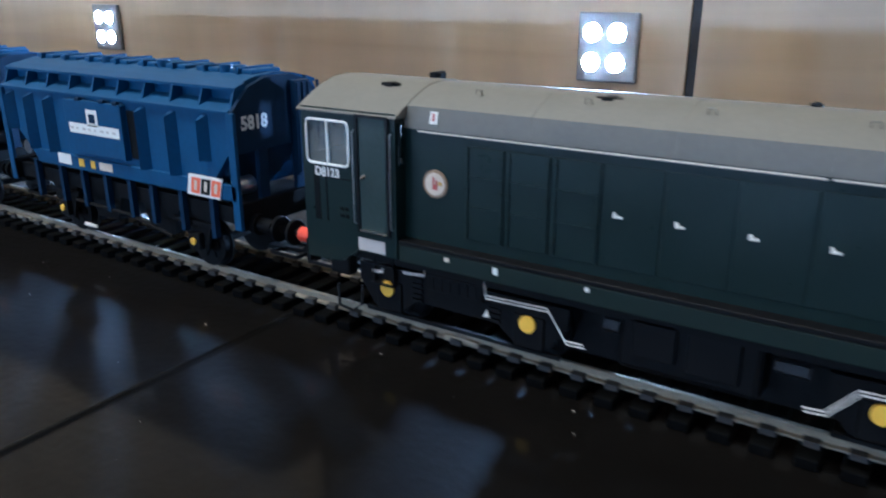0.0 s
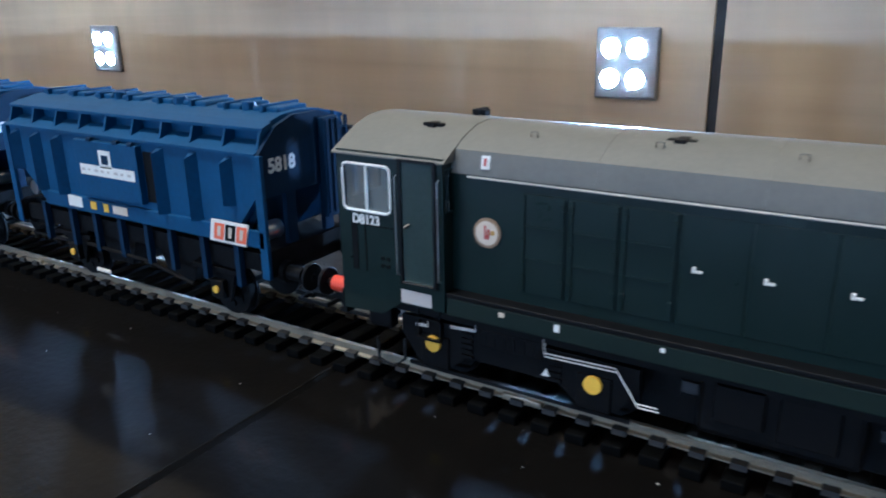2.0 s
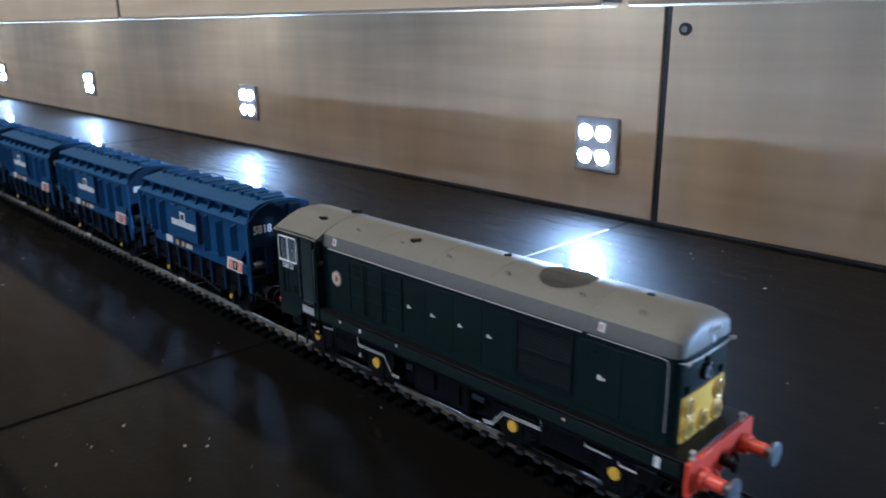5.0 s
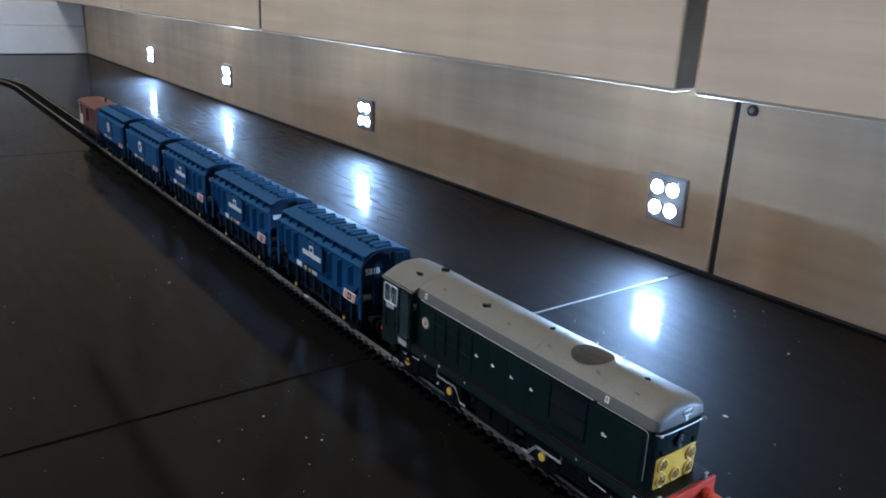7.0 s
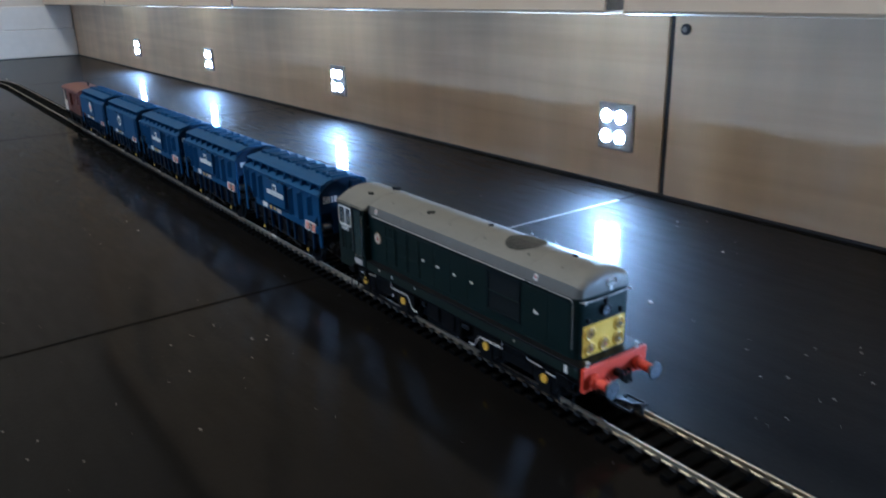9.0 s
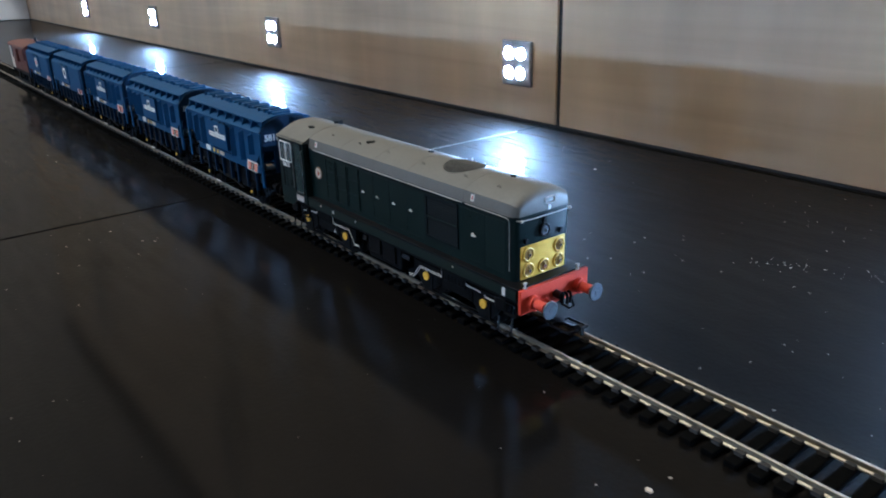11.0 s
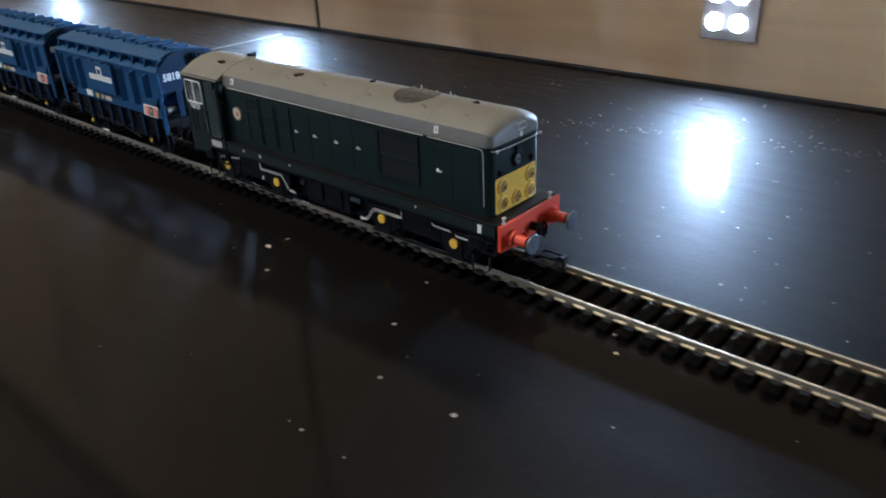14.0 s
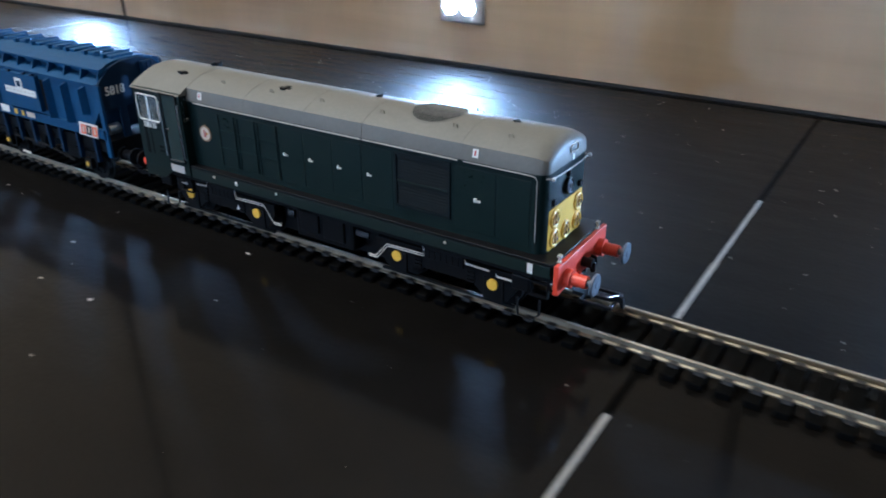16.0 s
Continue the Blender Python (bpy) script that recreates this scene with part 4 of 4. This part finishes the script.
        for k in range(10):
            x = -50.0 + k * 11.1
            b = bmesh.new()
            prism(b, [(s * 11.1, 50.6), (s * 15.2, 49.2), (s * 13.6, 53.8), (s * 11.1, 53.8)], "x", x - 0.35, x + 0.35)
            mm("bracket", b, BLUE, W)
        b = bmesh.new()
        prism(b, [(s * 13.9, 53.5), (s * 13.9, 54.2), (s * 10.6, 55.3), (s * 10.6, 53.5)], "x", -50.8, 50.8)
        mm("roof_lip", b, BLUE, W)
    b = bmesh.new()
    prism(b, [(-10.9, 48.2), (10.9, 48.2), (10.9, 55.2), (6.0, 56.4), (0, 56.8), (-6.0, 56.4), (-10.9, 55.2)], "x", -49.8, 49.8)
    roof = mm("roof", b, BLUE, W)
    for k in range(8):
        x = -43.5 + k * 12.4
        b = new_box(x - 4.2, x + 4.2, -5.0, 5.0, 55.8, 57.6, bevel=0.5)
        box(b, x - 0.5, x + 0.5, -6.2, 6.2, 56.0, 58.1, bevel=0.2)
        hatch = mm("hatch", b, BLUE, roof)
        if k in (2, 4, 6):
            mm("hatch_wheel", cyl(bmesh.new(), (x + 6.2, -4.0, 57.2), "z", 1.7, 2.4, 16), BLUE, hatch, "", True)
    # ends, in the wagon blue darkened to hold their shade
    for e in (-1, 1):
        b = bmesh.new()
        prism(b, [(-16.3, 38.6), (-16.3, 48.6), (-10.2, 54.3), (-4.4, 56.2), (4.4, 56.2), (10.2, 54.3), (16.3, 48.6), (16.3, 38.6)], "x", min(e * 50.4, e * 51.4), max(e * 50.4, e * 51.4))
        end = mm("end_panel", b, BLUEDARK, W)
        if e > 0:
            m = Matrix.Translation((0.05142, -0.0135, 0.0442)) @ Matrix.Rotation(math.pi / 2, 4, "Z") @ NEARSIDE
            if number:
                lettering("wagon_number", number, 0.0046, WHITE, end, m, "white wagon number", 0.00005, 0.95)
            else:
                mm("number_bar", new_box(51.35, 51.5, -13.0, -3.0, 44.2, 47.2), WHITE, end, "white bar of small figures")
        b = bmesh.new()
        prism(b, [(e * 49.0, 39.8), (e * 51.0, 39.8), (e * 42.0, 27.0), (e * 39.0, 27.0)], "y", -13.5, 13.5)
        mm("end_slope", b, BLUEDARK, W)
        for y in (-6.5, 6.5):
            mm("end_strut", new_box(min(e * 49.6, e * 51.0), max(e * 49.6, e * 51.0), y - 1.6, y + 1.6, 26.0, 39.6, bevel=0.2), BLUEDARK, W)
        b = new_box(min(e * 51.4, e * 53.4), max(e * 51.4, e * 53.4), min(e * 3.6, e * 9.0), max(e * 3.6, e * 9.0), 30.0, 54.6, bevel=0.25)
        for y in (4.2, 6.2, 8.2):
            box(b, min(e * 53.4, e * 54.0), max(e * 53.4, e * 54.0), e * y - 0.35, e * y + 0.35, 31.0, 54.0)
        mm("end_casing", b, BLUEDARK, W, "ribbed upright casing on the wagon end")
        mm("head_stock", new_box(min(e * 49.5, e * 52.0), max(e * 49.5, e * 52.0), -16.4, 16.4, 19.8, 26.2, bevel=0.2), BLACK, W)
        b = bmesh.new()
        for y in (9.6, 13.4):
            box(b, min(e * 51.6, e * 52.3), max(e * 51.6, e * 52.3), y - 0.3, y + 0.3, 22, 54)
        for k in range(10):
            box(b, min(e * 51.6, e * 52.2), max(e * 51.6, e * 52.2), 9.6, 13.4, 24 + k * 3, 24.5 + k * 3)
        mm("ladder", b, BLUEDARK, W, "thin end ladder")
        b = cyl(bmesh.new(), (e * 47.2, -10.5, 29.6), "y", 2.2, 5, 14)
        mm("brake_cylinder", b, STEEL, W, "grey brake cylinder", True)
        buffers(W, e * 51.6, e, BLACK, 20.4, BLACK)
        coupling(W, e * 45, e)
    # underframe
    b = new_box(-50, 50, -12, 12, 20.6, 25.5)
    mm("underframe", b, BLACK, W)
    for y in (-13.8, 13.8):
        mm("sole_bar", new_box(-50, 50, y - 0.8, y + 0.8, 20.4, 24.8), BLACK, W)
    for s in (-1, 1):
        for x in (-29.0, 31.3):
            b = bmesh.new()
            prism(b, [(x - 7, 22), (x + 7, 22), (x + 2.6, 9.4), (x - 2.6, 9.4)], "y", min(s * 12.4, s * 13.4), max(s * 12.4, s * 13.4))
            box(b, x - 8.5, x + 8.5, min(s * 13.4, s * 14.6), max(s * 13.4, s * 14.6), 17.4, 18.8, bevel=0.2)
            box(b, x - 2.2, x + 2.2, min(s * 13.0, s * 15.0), max(s * 13.0, s * 15.0), 10.6, 15.4, bevel=0.3)
            iron = mm("axle_guard", b, BLACK, W)
            mm("axle_cover", cyl(bmesh.new(), (x, s * 15.2, 13.0), "y", 0.95, 0.6, 16), YELLOW, iron, "small yellow axle cover")
        for x in (-38, -25, -14, -3, 8, 17.4, 29.5, 41.4):
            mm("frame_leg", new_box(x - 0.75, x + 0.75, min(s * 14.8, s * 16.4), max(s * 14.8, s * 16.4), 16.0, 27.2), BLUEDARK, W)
        b = tube(bmesh.new(), [(-20, s * 15.6, 17.0), (6, s * 15.8, 16.4), (24, s * 16.0, 13.4)], 0.5)
        mm("brake_lever", b, BLACK, W)
        mm("lever_grip", new_box(-17, -11, min(s * 15.6, s * 16.2), max(s * 15.6, s * 16.2), 9.6, 10.6, bevel=0.2), SKIRT, W, "white lever grip")
    for x in (-14, 12):
        b = bmesh.new()
        prism(b, [(x - 11, 27), (x + 11, 27), (x + 5, 11), (x - 5, 11)], "y", -10, 10)
        mm("discharge_chute", b, BLACK, W)
    wheels = [(wheelset(W, x, 6.3), 6.3) for x in (-29.0, 31.3)]
    return W, wheels


def brake_van():
    V = thing("brake_van", "brown model brake van with open end platforms", "wagon")
    b = new_box(-27, 27, -15.2, 15.2, 23.5, 48.5, bevel=0.2)
    body = mm("body", b, BROWN, V)
    for s in (-1, 1):
        for k in range(18):
            x = -26.4 + k * 3.0
            mm("plank", new_box(x, x + 2.7, min(s * 15.1, s * 15.5), max(s * 15.1, s * 15.5), 24, 48.2), BROWN, body)
        mm("look_out", new_box(-5, 5, min(s * 15.2, s * 18.0), max(s * 15.2, s * 18.0), 33, 47, bevel=0.5), BROWN, V)
        mm("step_board", new_box(-42, 42, min(s * 14, s * 17), max(s * 14, s * 17), 11.0, 12.0), BLACK, V)
        for e in (-1, 1):
            mm("platform_side", new_box(min(e * 27, e * 42.5), max(e * 27, e * 42.5), min(s * 14.6, s * 15.4), max(s * 14.6, s * 15.4), 23.5, 35.0), CREAM if e < 0 else BROWN, V)
            mm("roof_post", new_box(min(e * 41.3, e * 42.6), max(e * 41.3, e * 42.6), min(s * 14.2, s * 15.4), max(s * 14.2, s * 15.4), 23.5, 49.0), CREAM if e < 0 else BROWN, V)
    for e in (-1, 1):
        mm("platform_end", new_box(min(e * 41.5, e * 42.6), max(e * 41.5, e * 42.6), -15.2, 15.2, 23.5, 34.0), CREAM if e < 0 else BROWN, V)
        buffers(V, e * 43.0, e, BLACK, 20.4, BLACK)
        coupling(V, e * 38, e)
    mm("platform_floor", new_box(-43, 43, -15.4, 15.4, 21.0, 23.5, bevel=0.2), BLACK, V)
    b = bmesh.new()
    prism(b, arc_profile(16.6, 49.2, 53.8), "x", -44, 44)
    mm("roof", b, BROWN, V, "curved brown roof", True)
    mm("chimney", cyl(bmesh.new(), (8, 4, 55.5), "z", 1.1, 5, 12), BLACK, V)
    b = new_box(-40, 40, -12, 12, 17, 21)
    for s in (-1, 1):
        for x in (-26, 26):
            prism(b, [(x - 6, 21), (x + 6, 21), (x + 2, 9.4), (x - 2, 9.4)], "y", min(s * 12.4, s * 13.4), max(s * 12.4, s * 13.4))
    mm("underframe", b, BLACK, V)
    wheels = [(wheelset(V, x, 6.3), 6.3) for x in (-26.0, 26.0)]
    return V, wheels


vehicles = [(locomotive(), 0.0)]
LABELS = ["blue model hopper wagon with white number and coloured owner's sign", "bright blue ribbed model hopper wagon with white lettering bar",
          "blue model hopper wagon with white lettering bar on its panel", "blue model hopper wagon with a small round white logo", "blue model hopper wagon with a white and orange round logo"]
for i, text in enumerate(LABELS):
    vehicles.append((hopper_wagon("5818" if i == 0 else "", i, text), -0.1618 - i * 0.1172))
vehicles.append((brake_van(), -0.738))

# crumbs and fluff on the floor
for x, y, r in ((0.2434, -0.0391, 0.0009), (0.2763, 0.0511, 0.0010), (0.0454, 0.0985, 0.0009), (0.0231, 0.192, 0.0006), (0.383, -0.0212, 0.0005)):
    b = bmesh.new()
    bmesh.ops.create_icosphere(b, subdivisions=1, radius=1)
    for v in b.verts:
        v.co *= 0.7 + 0.6 * random.random()
    bmesh.ops.scale(b, vec=(r * 1.5, r, r * 0.6), verts=b.verts)
    bmesh.ops.translate(b, vec=(x, y, r * 0.45), verts=b.verts)
    tagged(new("crumb", to_mesh("crumb", b, CREAM)), "tiny pale crumb lying on the black floor", "crumb", "crumbs")

# dust and lint: thin flakes along a wiped line and scattered over the tiles
dust_verts, dust_faces = [], []
for k in range(520):
    if k < 170:
        f = random.random()
        x, y = 0.17 + 0.24 * f, 0.118 + 0.078 * f ** 0.7 + random.gauss(0, 0.0035)
    elif k < 400:
        x, y = random.uniform(0.12, 0.75), random.uniform(0.02, 0.25)
    else:
        x, y = random.uniform(-0.5, 0.75), random.uniform(-0.2, -0.02)
    size = random.uniform(0.00012, 0.00042) * (1.0 if k < 170 else 1.0 if k < 400 else 0.45)
    o, turn = len(dust_verts), random.uniform(0, math.tau)
    for j in range(4):
        a = turn + j * math.tau / 4
        r = size * (1.8 if j % 2 else 0.6)
        dust_verts.append((x + r * math.cos(a), y + r * math.sin(a), 0.0001))
    dust_verts.append((x, y, 0.0001 + size * 0.5))
    dust_faces.extend((o + j, o + (j + 1) % 4, o + 4) for j in range(4))
me = bpy.data.meshes.new("dust")
me.from_pydata(dust_verts, [], dust_faces)
me.materials.append(DUST)
tagged(new("dust", me), "fine pale dust and lint on the black tiles", "dust", kind="stuff")
for x in (-0.096, 0.5245):
    part("grout_fill", new_box(x - 0.00105, x + 0.00105, -2.2, 0.262, -0.0025, -0.0002), GROUT, floor, "dark grout in a tile joint")
for y0, y1, w in ((-0.36, -0.036, 0.0009), (-0.01, 0.06, 0.00085), (0.06, 0.125, 0.0006)):
    part("pale_joint_line", new_box(0.52465 - w, 0.52465 + w, y0, y1, -0.004, 0.00015), PALEJOINT, floor, "pale tile joint line of worn grout and painted gleam")
# grazing reflection on the joint behind the track, painted as a pale line
part("pale_joint_line", new_box(-0.0966, -0.0954, 0.045, 0.235, -0.004, 0.00015), PALEJOINT, floor, "pale tile joint line of worn grout and painted gleam")

# ---- small repeated pieces ----
shared = to_mesh("sleeper", sleeper_bm(), SLEEPER)
shared.materials.append(CHAIR)
for p in shared.polygons:
    p.material_index = 1 if p.center.z > 0.00225 else 0
COUNT = int((STRAIGHT_END - BEND) / SLEEPER_PITCH)
far_verts, far_faces = [], []
piece = [tuple(v.co) for v in shared.vertices], [tuple(p.vertices) for p in shared.polygons]


def far_sleeper(px, py, h):
    o = len(far_verts)
    c, s = math.cos(h), math.sin(h)
    far_verts.extend((px + c * x - s * y, py + s * x + c * y, z) for x, y, z in piece[0])
    far_faces.extend(tuple(i + o for i in f) for f in piece[1])


for k in range(COUNT):
    px = BEND + (k + 0.5) * SLEEPER_PITCH
    if -0.72 < px < 1.38:
        ob = new("sleeper", shared)
        ob.parent, ob.location = track, (px, 0, 0)
    else:
        far_sleeper(px, 0.0, 0.0)
for k in range(100):
    far_sleeper(*along(-(k + 0.5) * SLEEPER_PITCH))
me = bpy.data.meshes.new("sleeper_rest")
me.from_pydata(far_verts, [], far_faces)
me.materials.append(SLEEPER)
ob = new("sleeper_rest", me)
ob.parent = track
tagged(ob, "further sleepers of the track", kind="stuff")

TILE_X, TILE_Y, TILE_SIZE = -0.096, -0.36, 0.6205
tile_mesh = to_mesh("tile", new_box(0.0011, TILE_SIZE - 0.0011, 0.0011, TILE_SIZE - 0.0011, -0.006, 0.0, bevel=0.00025), TILE)
for i in range(-4, 5):
    for k in range(-4, 2):
        ob = new("tile", tile_mesh)
        ob.parent, ob.location = floor, (TILE_X + i * TILE_SIZE, TILE_Y + k * TILE_SIZE, 0)


def rolled(s):
    """The time at which the train has rolled s metres."""
    for (t0, a), (t1, c) in zip(ROLL, ROLL[1:]):
        if a <= s <= c and c > a:
            return t0 + (t1 - t0) * (s - a) / (c - a)
    return 16.0


def motions():
    for (ob, wheels), x0 in vehicles:
        walk(ob, [(t, pose(x0 + s, 0, 0)) for t, s in ROLL])
        for w, r in wheels:
            step = radians(60) * r * 0.001
            rows, k = [(0, 0.0)], 1
            while k * step < ROLL[-1][1]:
                t = rolled(k * step)
                if frame(t) > frame(rows[-1][0]):
                    rows.append((t, k * 60.0))
                k += 1
            rows.append((16.0, math.degrees(ROLL[-1][1] / (r * 0.001))))
            at = w.location.copy()
            walk(w, [(t, pose(at.x, at.y, at.z, 0, a, 0)) for t, a in rows])


motions()
